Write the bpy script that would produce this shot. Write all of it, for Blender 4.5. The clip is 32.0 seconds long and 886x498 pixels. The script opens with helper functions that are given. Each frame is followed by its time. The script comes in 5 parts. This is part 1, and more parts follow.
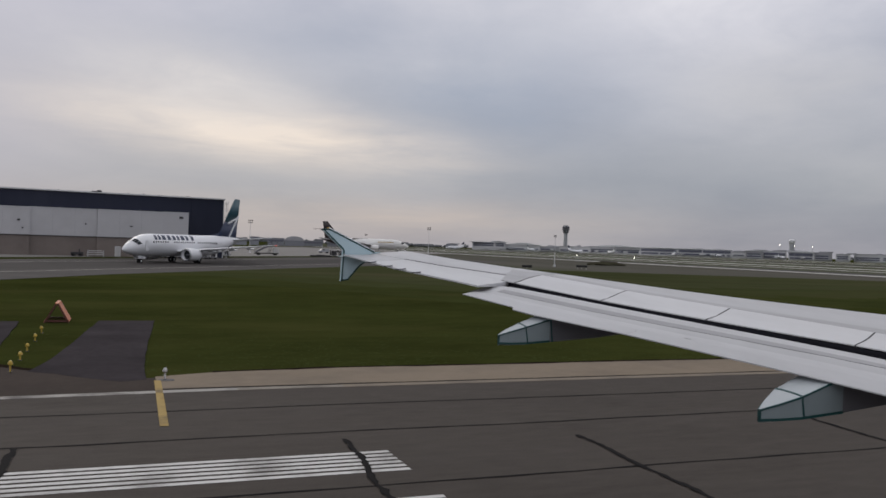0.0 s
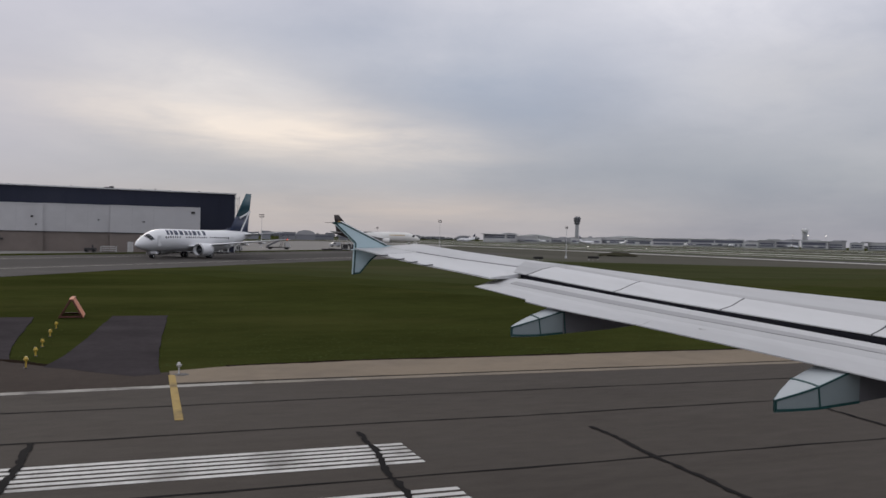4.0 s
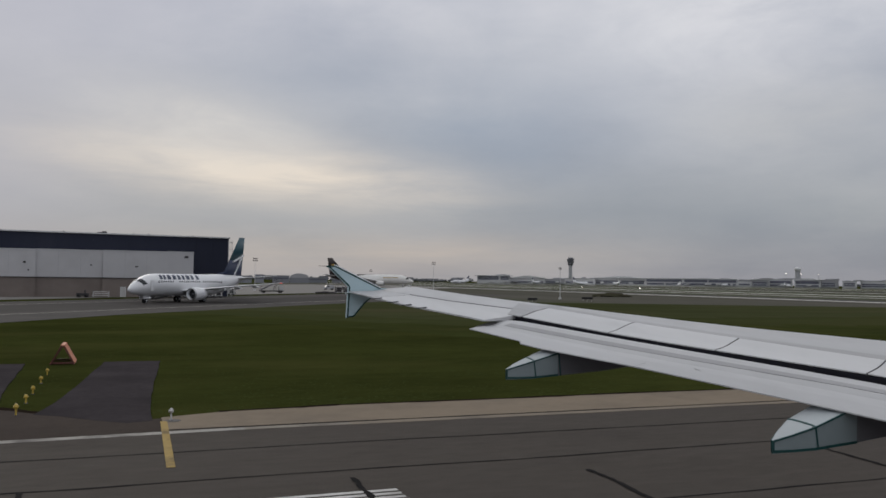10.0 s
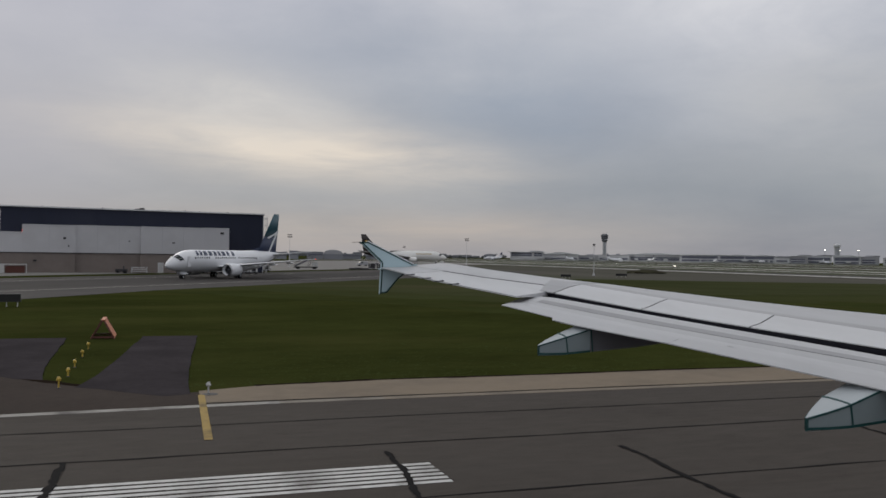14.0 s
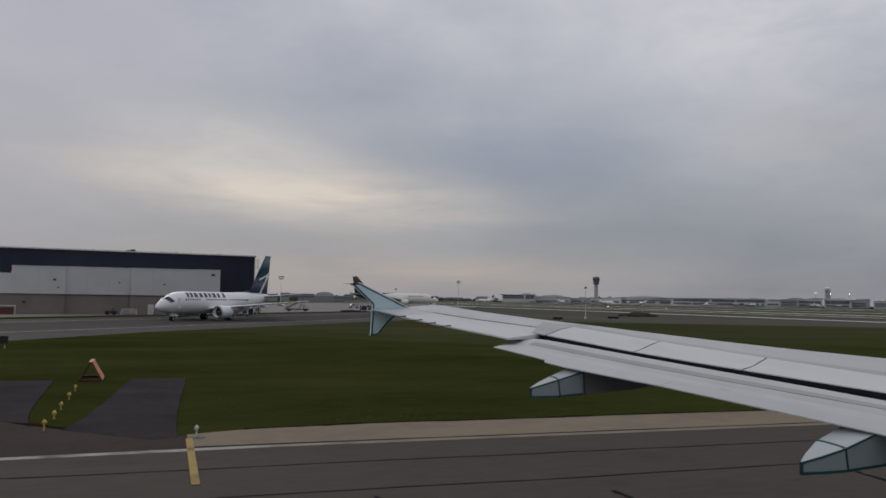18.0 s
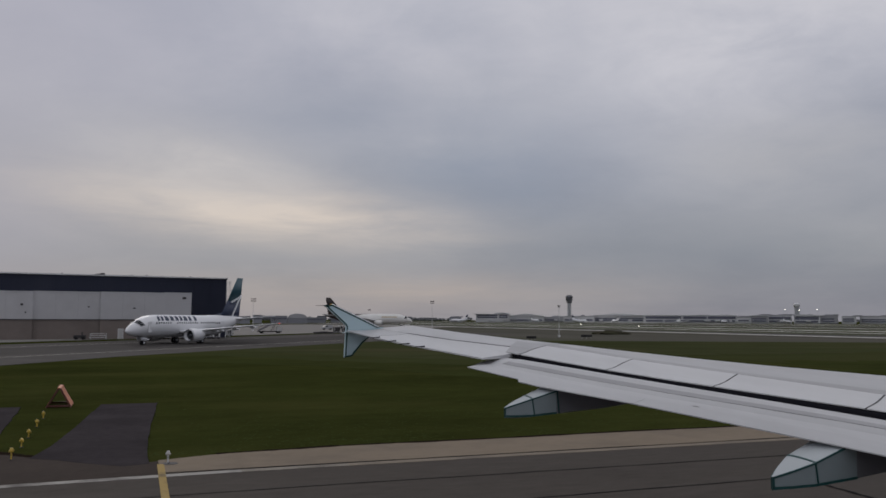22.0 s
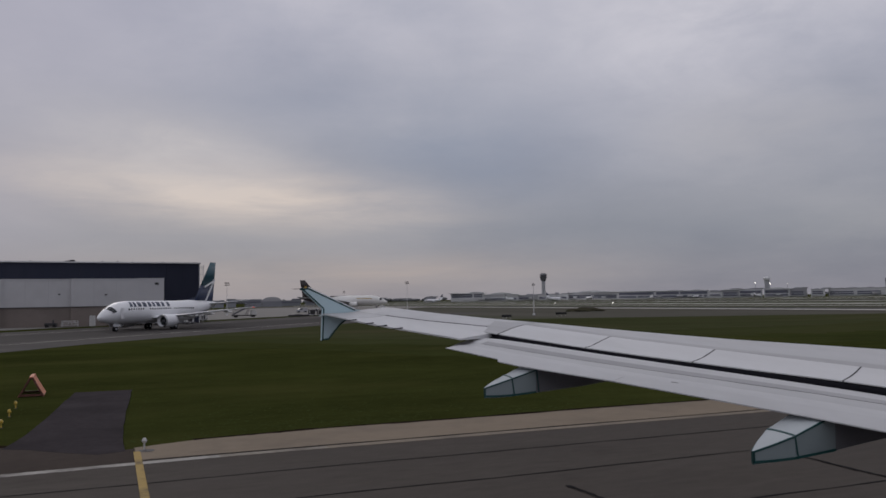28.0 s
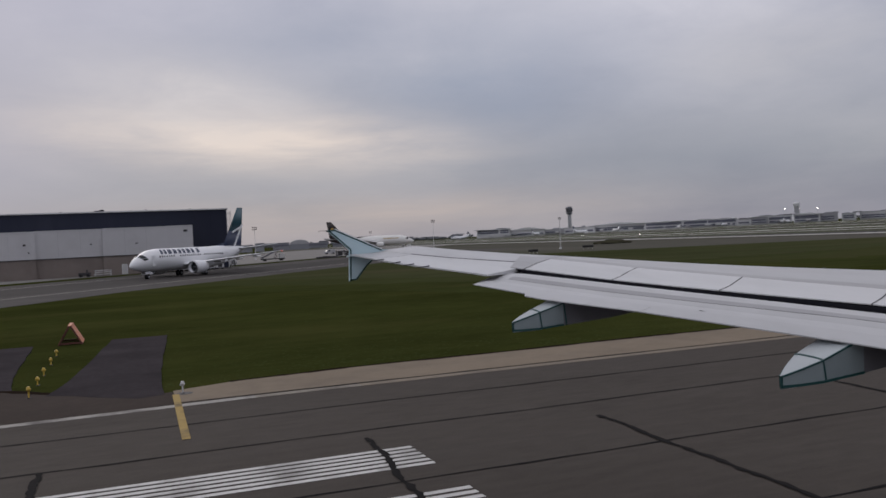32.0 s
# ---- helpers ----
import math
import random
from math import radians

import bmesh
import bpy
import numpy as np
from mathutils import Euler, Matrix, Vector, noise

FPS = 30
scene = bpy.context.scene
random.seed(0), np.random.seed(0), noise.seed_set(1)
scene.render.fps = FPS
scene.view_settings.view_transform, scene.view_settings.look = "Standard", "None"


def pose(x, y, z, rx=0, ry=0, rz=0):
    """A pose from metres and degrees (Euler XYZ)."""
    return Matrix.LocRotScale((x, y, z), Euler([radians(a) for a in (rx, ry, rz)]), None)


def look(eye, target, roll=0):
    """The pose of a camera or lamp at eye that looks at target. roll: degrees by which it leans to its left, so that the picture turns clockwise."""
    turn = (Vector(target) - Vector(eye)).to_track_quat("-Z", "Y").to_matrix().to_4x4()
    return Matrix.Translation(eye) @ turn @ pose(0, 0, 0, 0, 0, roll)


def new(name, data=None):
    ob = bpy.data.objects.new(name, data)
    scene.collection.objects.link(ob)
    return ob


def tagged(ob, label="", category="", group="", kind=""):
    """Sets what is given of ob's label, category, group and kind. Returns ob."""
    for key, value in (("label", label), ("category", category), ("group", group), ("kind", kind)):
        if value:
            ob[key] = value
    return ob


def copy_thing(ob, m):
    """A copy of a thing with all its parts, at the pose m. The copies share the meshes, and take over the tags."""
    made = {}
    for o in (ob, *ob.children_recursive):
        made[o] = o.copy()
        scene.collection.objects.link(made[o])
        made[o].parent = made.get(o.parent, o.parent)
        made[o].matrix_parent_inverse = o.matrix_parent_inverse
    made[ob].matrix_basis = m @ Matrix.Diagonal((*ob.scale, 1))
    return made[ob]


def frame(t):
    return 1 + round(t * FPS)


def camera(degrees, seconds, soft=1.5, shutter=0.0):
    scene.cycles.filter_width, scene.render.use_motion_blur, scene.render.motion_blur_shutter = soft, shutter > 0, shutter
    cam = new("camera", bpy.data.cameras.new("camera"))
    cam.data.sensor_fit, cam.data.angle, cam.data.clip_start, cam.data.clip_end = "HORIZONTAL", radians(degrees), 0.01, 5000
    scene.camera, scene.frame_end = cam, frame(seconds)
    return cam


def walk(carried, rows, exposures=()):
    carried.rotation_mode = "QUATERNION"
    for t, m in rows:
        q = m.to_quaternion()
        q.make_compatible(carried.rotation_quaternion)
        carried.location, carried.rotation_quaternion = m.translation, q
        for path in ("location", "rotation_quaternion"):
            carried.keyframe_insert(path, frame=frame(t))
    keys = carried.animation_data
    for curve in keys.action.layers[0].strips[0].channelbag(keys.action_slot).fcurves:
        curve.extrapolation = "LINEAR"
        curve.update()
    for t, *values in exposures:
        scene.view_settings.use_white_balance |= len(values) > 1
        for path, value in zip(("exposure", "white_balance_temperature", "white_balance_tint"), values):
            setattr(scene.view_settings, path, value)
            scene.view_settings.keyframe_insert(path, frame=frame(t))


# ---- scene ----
cam = camera(55.0, 32.0, soft=1.6)

# seconds, x, y, z, pitch, roll, yaw: a seat by the window, the hand swaying a little
PATH = [  # seconds, x, y, z, pitch, roll, yaw
    (0.0, 0.025, 0.017, 4.799, -0.20, -1.80, -20.96),
    (0.5, 0.023, 0.007, 4.800, -0.03, -1.94, -23.00),
    (1.0, 0.025, 0.019, 4.799, -0.30, -1.15, -21.54),
    (1.5, 0.023, 0.020, 4.799, -0.78, -1.41, -20.39),
    (2.0, 0.027, 0.014, 4.797, -0.86, -1.36, -20.33),
    (2.5, 0.016, 0.041, 4.805, -0.88, -1.21, -19.90),
    (3.0, 0.023, 0.024, 4.800, -0.81, -1.41, -19.75),
    (3.5, 0.019, 0.039, 4.799, -0.76, -1.26, -20.21),
    (5.5, 0.025, 0.026, 4.797, -0.63, -1.10, -20.02),
    (6.0, 0.025, 0.026, 4.795, -0.46, -0.99, -19.51),
    (6.5, 0.030, 0.032, 4.795, -0.21, -1.43, -20.94),
    (7.0, 0.017, 0.068, 4.807, -0.57, -0.50, -18.99),
    (7.5, 0.026, 0.037, 4.797, 0.18, -2.71, -21.10),
    (8.0, 0.010, 0.068, 4.810, 1.08, -2.88, -21.56),
    (8.5, 0.011, 0.047, 4.807, 1.80, -1.23, -19.61),
    (9.0, 0.020, 0.049, 4.802, 1.30, -1.65, -19.36),
    (9.5, 0.015, 0.069, 4.807, 1.37, -1.86, -20.34),
    (10.0, 0.018, 0.033, 4.806, 2.11, -0.73, -20.63),
    (10.5, 0.026, 0.038, 4.796, 1.88, -0.47, -19.84),
    (11.0, 0.026, 0.025, 4.791, 1.56, -0.18, -19.19),
    (11.5, 0.013, 0.012, 4.800, 1.45, -0.20, -19.02),
    (12.0, 0.021, 0.013, 4.795, 0.81, -0.21, -18.55),
    (12.5, 0.012, 0.042, 4.807, -0.19, 0.01, -17.75),
    (13.0, 0.023, 0.005, 4.799, 0.45, -0.31, -18.39),
    (13.5, 0.017, 0.027, 4.799, -0.19, -0.29, -18.34),
    (14.0, 0.018, -0.001, 4.805, 0.49, -0.79, -18.40),
    (14.5, 0.014, 0.036, 4.808, 0.90, -0.84, -18.88),
    (16.5, 0.013, 0.051, 4.802, 2.06, -0.43, -18.49),
    (17.0, 0.011, 0.098, 4.807, 2.58, -1.07, -18.45),
    (17.5, 0.026, 0.011, 4.795, 3.10, -1.08, -18.72),
    (18.0, 0.029, 0.026, 4.794, 3.35, -0.93, -18.96),
    (18.5, 0.014, 0.020, 4.806, 3.32, -0.42, -19.04),
    (19.0, 0.022, 0.005, 4.798, 3.30, -0.41, -18.93),
    (19.5, 0.020, 0.055, 4.799, 3.39, -0.38, -19.36),
    (20.0, 0.018, 0.009, 4.793, 3.80, -0.16, -19.23),
    (20.5, 0.019, 0.028, 4.799, 3.89, -0.19, -19.20),
    (21.0, 0.019, 0.065, 4.804, 3.81, -0.89, -19.39),
    (21.5, 0.012, 0.034, 4.807, 4.27, -0.66, -20.37),
    (22.0, 0.017, -0.012, 4.799, 4.72, -0.23, -20.72),
    (22.5, 0.022, 0.043, 4.807, 4.72, -0.60, -21.06),
    (23.0, 0.021, 0.010, 4.795, 4.41, -0.75, -20.98),
    (23.5, 0.023, 0.037, 4.803, 4.15, -0.59, -20.84),
    (24.0, 0.020, 0.027, 4.794, 4.21, -0.35, -20.96),
    (24.5, 0.028, 0.056, 4.804, 4.12, -0.08, -21.18),
    (25.0, 0.015, -0.005, 4.797, 3.89, 0.52, -21.33),
    (25.5, 0.023, 0.031, 4.799, 3.11, -0.26, -21.68),
    (27.5, 0.033, 0.009, 4.788, 3.86, 1.34, -22.49),
    (28.0, 0.016, 0.091, 4.812, 3.38, 0.91, -22.40),
    (28.5, 0.029, 0.016, 4.808, 2.23, 1.58, -21.72),
    (29.0, 0.002, 0.059, 4.819, 1.77, 0.72, -20.74),
    (29.5, 0.009, -0.040, 4.783, 1.78, 2.94, -21.04),
    (30.0, 0.017, 0.028, 4.793, 1.11, 2.20, -21.83),
    (30.5, 0.013, 0.021, 4.788, 0.23, 3.13, -21.77),
    (31.0, 0.027, 0.074, 4.808, 0.30, 3.83, -21.03),
    (31.5, 0.024, 0.048, 4.810, 0.34, 3.52, -20.45),
    (32.0, 0.014, 0.056, 4.811, -0.77, 2.87, -20.63),
]
walk(cam, [(t, pose(x, y, z, 90 + p, r, w)) for t, x, y, z, p, r, w in PATH],
     exposures=[(0.0, 0.33, 6480, 11), (3.0, 0.42, 6460, 11), (6.0, 0.35, 6450, 11), (9.0, 0.22, 6480, 8), (14.0, 0.16, 6480, 8), (18.0, 0.0, 6450, 9), (21.0, -0.04, 6420, 11), (24.0, -0.10, 6380, 12), (28.0, -0.10, 6350, 14), (30.0, 0.03, 6360, 14), (31.0, 0.14, 6360, 14), (32.0, 0.16, 6360, 14)])

# ---- light: a closed evening overcast, a brighter rift low over the hangar ----
SUN_AZ, SUN_EL = radians(-12), radians(24)   # counted from +Y towards +X
world = bpy.data.worlds.new("overcast_sky")
scene.world = world
world.use_nodes = True
wn, wl = world.node_tree.nodes, world.node_tree.links
wn.clear()


def wmath(op, a, b=None, clamp=False):
    n = wn.new("ShaderNodeMath")
    n.operation = op
    n.use_clamp = clamp
    for i, v in enumerate((a, b)):
        if v is None:
            continue
        if isinstance(v, (int, float)):
            n.inputs[i].default_value = v
        else:
            wl.new(v, n.inputs[i])
    return n.outputs[0]


def wmix(fac, a, b, mode="MIX"):
    n = wn.new("ShaderNodeMix")
    n.data_type, n.blend_type = "RGBA", mode
    for s, v in ((n.inputs["Factor"], fac), (n.inputs[6], a), (n.inputs[7], b)):
        if isinstance(v, (int, float)):
            s.default_value = v
        elif isinstance(v, tuple):
            s.default_value = (*v, 1)
        else:
            wl.new(v, s)
    return n.outputs[2]


tc = wn.new("ShaderNodeTexCoord")
sep = wn.new("ShaderNodeSeparateXYZ")
wl.new(tc.outputs["Generated"], sep.inputs[0])
az = wmath("ARCTAN2", sep.outputs[0], sep.outputs[1])
el = wmath("ARCSINE", sep.outputs[2])
elc = wmath("MAXIMUM", el, 0.0)


def clouds(sx, sy, seed, detail=5.0, rough=0.55, dist=0.6):
    comb = wn.new("ShaderNodeCombineXYZ")
    wl.new(wmath("MULTIPLY", az, sx), comb.inputs[0])
    # layers crowd together towards the horizon
    wl.new(wmath("MULTIPLY", wmath("POWER", elc, 0.72), sy), comb.inputs[1])
    comb.inputs[2].default_value = seed
    n = wn.new("ShaderNodeTexNoise")
    n.inputs["Scale"].default_value, n.inputs["Detail"].default_value = 1.0, detail
    n.inputs["Roughness"].default_value, n.inputs["Distortion"].default_value = rough, dist
    wl.new(comb.outputs[0], n.inputs["Vector"])
    return n.outputs["Fac"]


def blob(a0, e0, wa, we, tilt=0.0):
    da = wmath("SUBTRACT", az, radians(a0))
    de = wmath("SUBTRACT", wmath("SUBTRACT", el, radians(e0)), wmath("MULTIPLY", da, tilt))
    q = wmath("ADD", wmath("POWER", wmath("ABSOLUTE", wmath("DIVIDE", da, radians(wa))), 2.0),
              wmath("POWER", wmath("ABSOLUTE", wmath("DIVIDE", de, radians(we))), 2.0))
    return wmath("EXPONENT", wmath("MULTIPLY", q, -1.0))


def ramp(fac, stops):
    n = wn.new("ShaderNodeValToRGB")
    cr = n.color_ramp
    cr.elements[0].position, cr.elements[0].color = stops[0][0], (*stops[0][1], 1)
    cr.elements[1].position, cr.elements[1].color = stops[-1][0], (*stops[-1][1], 1)
    for p, c in stops[1:-1]:
        cr.elements.new(p).color = (*c, 1)
    wl.new(fac, n.inputs[0])
    return n.outputs[0]


grad = ramp(wmath("DIVIDE", elc, radians(90)),
            [(0.0, (0.282, 0.277, 0.298)), (0.05, (0.272, 0.283, 0.308)), (0.11, (0.305, 0.322, 0.367)), (0.20, (0.43, 0.44, 0.49)),
             (0.28, (0.56, 0.56, 0.60)), (0.45, (0.66, 0.66, 0.68)), (1.0, (0.62, 0.62, 0.64))])
broad = ramp(clouds(2.4, 4.6, 3.7, 2.0, 0.45, 0.35), [(0.30, (0.78, 0.82, 0.89)), (0.70, (1.24, 1.215, 1.18))])
fine = ramp(clouds(7.5, 11.0, 8.2, 7.0, 0.60, 0.25), [(0.30, (0.91, 0.925, 0.945)), (0.70, (1.085, 1.07, 1.055))])
wisp = ramp(clouds(11.0, 34.0, 5.1, 5.0, 0.58, 0.3), [(0.32, (0.965, 0.97, 0.975)), (0.68, (1.032, 1.028, 1.022))])
sky = wmix(1.0, wmix(1.0, wmix(1.0, grad, broad, "MULTIPLY"), fine, "MULTIPLY"), wisp, "MULTIPLY")
streak = wmath("ADD", -0.05, wmath("MULTIPLY", clouds(6.0, 26.0, 1.3, 5.0, 0.58, 0.3), 2.0))
puff = wmath("ADD", 0.1, wmath("MULTIPLY", clouds(7.0, 15.0, 6.6, 6.0, 0.6, 0.3), 1.7))
rift = wmath("MULTIPLY", blob(8.5, 7.0, 12.0, 1.9, -0.07), streak)
rift2 = wmath("MULTIPLY", blob(5.0, 9.5, 8.0, 2.7, -0.10), puff)
low = wmath("MULTIPLY", blob(17.0, 1.8, 14.0, 1.3), streak)
bright = wmath("MULTIPLY", wmath("MULTIPLY", blob(41.0, 18.5, 14.0, 7.5, 0.2), 0.85), puff)
sky = wmix(bright, sky, (0.66, 0.65, 0.68))
sky = wmix(wmath("MULTIPLY", wmath("MULTIPLY", blob(43.0, 10.5, 8.0, 2.6, 0.0), 0.40), puff), sky, (0.50, 0.485, 0.475))
sky = wmix(wmath("MULTIPLY", blob(-5.0, 17.5, 15.0, 7.0, 0.1), 0.55), sky, (0.435, 0.43, 0.495))
sky = wmix(wmath("MULTIPLY", wmath("MULTIPLY", blob(23.0, 9.0, 10.0, 4.6, 0.12), 0.50), puff), sky, (0.235, 0.28, 0.36))
sky = wmix(wmath("MULTIPLY", wmath("MULTIPLY", blob(12.0, 13.2, 9.0, 1.5, 0.05), 0.45), puff), sky, (0.30, 0.33, 0.40))
sky = wmix(wmath("MULTIPLY", blob(8.0, 4.2, 16.0, 0.9, 0.0), 0.35), sky, (0.285, 0.30, 0.34))
sky = wmix(wmath("MULTIPLY", blob(-9.0, 6.5, 8.5, 5.5, 0.0), 0.6), sky, (0.335, 0.335, 0.40))
sky = wmix(wmath("MULTIPLY", rift, 1.0, True), sky, (0.705, 0.615, 0.53))
sky = wmix(wmath("MULTIPLY", rift2, 0.72, True), sky, (0.60, 0.57, 0.55))
sky = wmix(wmath("MULTIPLY", blob(38.0, 5.2, 10.0, 2.2, 0.0), 0.45), sky, (0.335, 0.345, 0.370))
sky = wmix(wmath("MULTIPLY", low, 0.62, True), sky, (0.46, 0.40, 0.365))
nishita = wn.new("ShaderNodeTexSky")
nishita.sky_type, nishita.sun_disc = "NISHITA", False
nishita.sun_elevation, nishita.sun_rotation = SUN_EL, SUN_AZ
bg_cloud, bg_clear = wn.new("ShaderNodeBackground"), wn.new("ShaderNodeBackground")
wl.new(sky, bg_cloud.inputs[0])
bg_cloud.inputs[1].default_value = 1.0
wl.new(nishita.outputs[0], bg_clear.inputs[0])
bg_clear.inputs[1].default_value = 0.05
both = wn.new("ShaderNodeMixShader")
both.inputs[0].default_value = 0.94          # the cloud layer covers nearly all of the clear sky
wl.new(bg_clear.outputs[0], both.inputs[1])
wl.new(bg_cloud.outputs[0], both.inputs[2])
wout = wn.new("ShaderNodeOutputWorld")
wl.new(both.outputs[0], wout.inputs[0])

sun = new("sun", bpy.data.lights.new("sun", "SUN"))
sun.data.energy, sun.data.angle, sun.data.color = 0.5, radians(28), (1.0, 0.93, 0.84)
sun.matrix_world = look((0, 0, 60), (-60 * math.sin(SUN_AZ), -60 * math.cos(SUN_AZ), 60 - 60 * math.tan(SUN_EL)))


# ---- materials ----
def mat(name, col, rough=0.6, metal=0.0, var=0.12, big=0.5, small=12.0, bump=0.0, bump_scale=30.0, spec=0.5, stain=None, stain_amt=0.0,
        stain_scale=0.3, rand=0.0, coat=0.0, stretch=(1, 1, 1)):
    """A surface with colour variation at two scales, optional stains, fine relief and a shift from piece to piece."""
    m = bpy.data.materials.new(name)
    m.use_nodes = True
    nt = m.node_tree
    n, l = nt.nodes, nt.links
    b = n["Principled BSDF"]
    b.inputs["Metallic"].default_value = metal
    b.inputs["Specular IOR Level"].default_value = spec
    b.inputs["Coat Weight"].default_value = coat
    t = n.new("ShaderNodeTexCoord")
    mp = n.new("ShaderNodeMapping")
    mp.inputs["Scale"].default_value = stretch
    l.new(t.outputs["Object"], mp.inputs[0])

    def noise_fac(scale, detail=4.0):
        k = n.new("ShaderNodeTexNoise")
        k.inputs["Scale"].default_value, k.inputs["Detail"].default_value = scale, detail
        k.inputs["Roughness"].default_value = 0.6
        l.new(mp.outputs[0], k.inputs["Vector"])
        return k.outputs["Fac"]

    def mth(op, a, b2):
        k = n.new("ShaderNodeMath")
        k.operation = op
        for i, v in enumerate((a, b2)):
            if isinstance(v, (int, float)):
                k.inputs[i].default_value = v
            else:
                l.new(v, k.inputs[i])
        return k.outputs[0]

    f = mth("ADD", mth("MULTIPLY", noise_fac(big), 1.2), mth("MULTIPLY", noise_fac(small, 6.0), 0.8))
    gain = mth("ADD", mth("MULTIPLY", mth("SUBTRACT", f, 1.0), 2.0 * var), 1.0)
    if rand:
        oi = n.new("ShaderNodeObjectInfo")
        gain = mth("MULTIPLY", gain, mth("ADD", mth("MULTIPLY", mth("SUBTRACT", oi.outputs["Random"], 0.5), 2 * rand), 1.0))
    vm = n.new("ShaderNodeVectorMath")
    vm.operation = "SCALE"
    vm.inputs[0].default_value = col
    l.new(gain, vm.inputs["Scale"])
    out = vm.outputs[0]
    if stain:
        cr = n.new("ShaderNodeValToRGB")
        cr.color_ramp.elements[0].position, cr.color_ramp.elements[1].position = 0.48, 0.68
        l.new(noise_fac(stain_scale, 5.0), cr.inputs[0])
        mx = n.new("ShaderNodeMix")
        mx.data_type = "RGBA"
        l.new(mth("MULTIPLY", cr.outputs[0], stain_amt), mx.inputs["Factor"])
        l.new(out, mx.inputs[6])
        mx.inputs[7].default_value = (*stain, 1)
        out = mx.outputs[2]
    l.new(out, b.inputs["Base Color"])
    l.new(mth("ADD", mth("MULTIPLY", mth("SUBTRACT", noise_fac(small * 0.4), 0.5), 0.25), rough), b.inputs["Roughness"])
    if bump:
        bp = n.new("ShaderNodeBump")
        bp.inputs["Strength"].default_value, bp.inputs["Distance"].default_value = bump, 0.02
        l.new(noise_fac(bump_scale, 5.0), bp.inputs["Height"])
        l.new(bp.outputs[0], b.inputs["Normal"])
    return m


def glow(name, col, strength):
    m = bpy.data.materials.new(name)
    m.use_nodes = True
    b = m.node_tree.nodes["Principled BSDF"]
    b.inputs["Base Color"].default_value = (*col, 1)
    b.inputs["Emission Color"].default_value = (*col, 1)
    b.inputs["Emission Strength"].default_value = strength
    return m


M_RUNWAY = mat("runway_asphalt", (0.0685, 0.0595, 0.0518), 0.9, var=0.30, big=0.16, small=3.0, bump=0.5, bump_scale=25, spec=0.06, stain=(0.046, 0.041, 0.037), stain_amt=0.4, stain_scale=0.16, stretch=(0.35, 1, 1))
M_APRON = mat("apron_asphalt", (0.0525, 0.0425, 0.0370), 0.95, var=0.26, big=0.22, small=2.2, bump=0.5, bump_scale=25, spec=0.02, stain=(0.041, 0.0335, 0.030), stain_amt=0.6, stain_scale=0.09)
M_LANE = mat("worn_taxi_lane", (0.043, 0.039, 0.037), 0.9, var=0.2, big=0.05, small=0.8, spec=0.06, stain=(0.056, 0.051, 0.048), stain_amt=0.6, stain_scale=0.08)
M_TAXI = mat("taxiway_asphalt", (0.060, 0.055, 0.052), 0.9, var=0.12, big=0.03, small=0.6, spec=0.08, stain=(0.045, 0.041, 0.039), stain_amt=0.6, stain_scale=0.06)
M_PAD = mat("new_asphalt", (0.0505, 0.0445, 0.0470), 0.98, var=0.34, big=0.35, small=4.0, bump=0.4, spec=0.0, stain=(0.034, 0.0305, 0.032), stain_amt=0.6, stain_scale=0.22)
M_DRAIN = mat("rusty_cover", (0.030, 0.021, 0.018), 0.9, var=0.2, spec=0.04)
M_CONC = mat("concrete_shoulder", (0.205, 0.166, 0.124), 0.9, var=0.12, big=0.25, small=3.0, bump=0.3, spec=0.06, stain=(0.13, 0.11, 0.09), stain_amt=0.5, stain_scale=0.3)
M_FARLINE = mat("bright_far_concrete", (0.52, 0.505, 0.475), 0.9, var=0.14, big=0.015, small=0.1, spec=0.06)
M_FARCONC = mat("far_concrete", (0.20, 0.19, 0.178), 0.9, var=0.12, big=0.01, small=0.1, spec=0.06)
M_GRASS = mat("mown_grass", (0.0330, 0.0380, 0.0106), 0.95, var=0.40, big=0.10, small=0.9, bump=0.25, bump_scale=9.0, spec=0.0, stain=(0.055, 0.0555, 0.0180), stain_amt=0.75, stain_scale=0.06, stretch=(0.55, 1, 1))
M_SOIL = mat("bare_dark_soil", (0.020, 0.0145, 0.0110), 0.95, var=0.3, big=0.5, small=4.0, spec=0.0)
M_EARTH = mat("weedy_earth", (0.050, 0.046, 0.032), 0.95, var=0.3, big=0.3, small=2.0, bump=0.4, bump_scale=6.0, spec=0.0, stain=(0.036, 0.040, 0.020), stain_amt=0.6, stain_scale=0.4)
M_TUFT = mat("grass_tufts", (0.048, 0.062, 0.020), 0.95, var=0.25, big=0.15, small=3.0, spec=0.0)
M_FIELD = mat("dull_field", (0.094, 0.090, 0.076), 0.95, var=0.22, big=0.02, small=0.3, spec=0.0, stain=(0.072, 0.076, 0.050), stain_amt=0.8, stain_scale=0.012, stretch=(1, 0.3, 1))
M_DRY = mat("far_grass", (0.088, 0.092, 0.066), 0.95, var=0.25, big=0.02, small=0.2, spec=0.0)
M_STRIPE = mat("white_stripe_paint", (0.56, 0.55, 0.53), 0.8, var=0.12, big=0.5, small=6.0, spec=0.08, stain=(0.20, 0.19, 0.18), stain_amt=0.7, stain_scale=0.8)
M_GRASSB = mat("grass_paled_for_distance", (0.0355, 0.0415, 0.0132), 0.95, var=0.36, big=0.08, small=0.7, spec=0.0, stain=(0.056, 0.055, 0.020), stain_amt=0.75, stain_scale=0.055, stretch=(0.5, 1, 1))
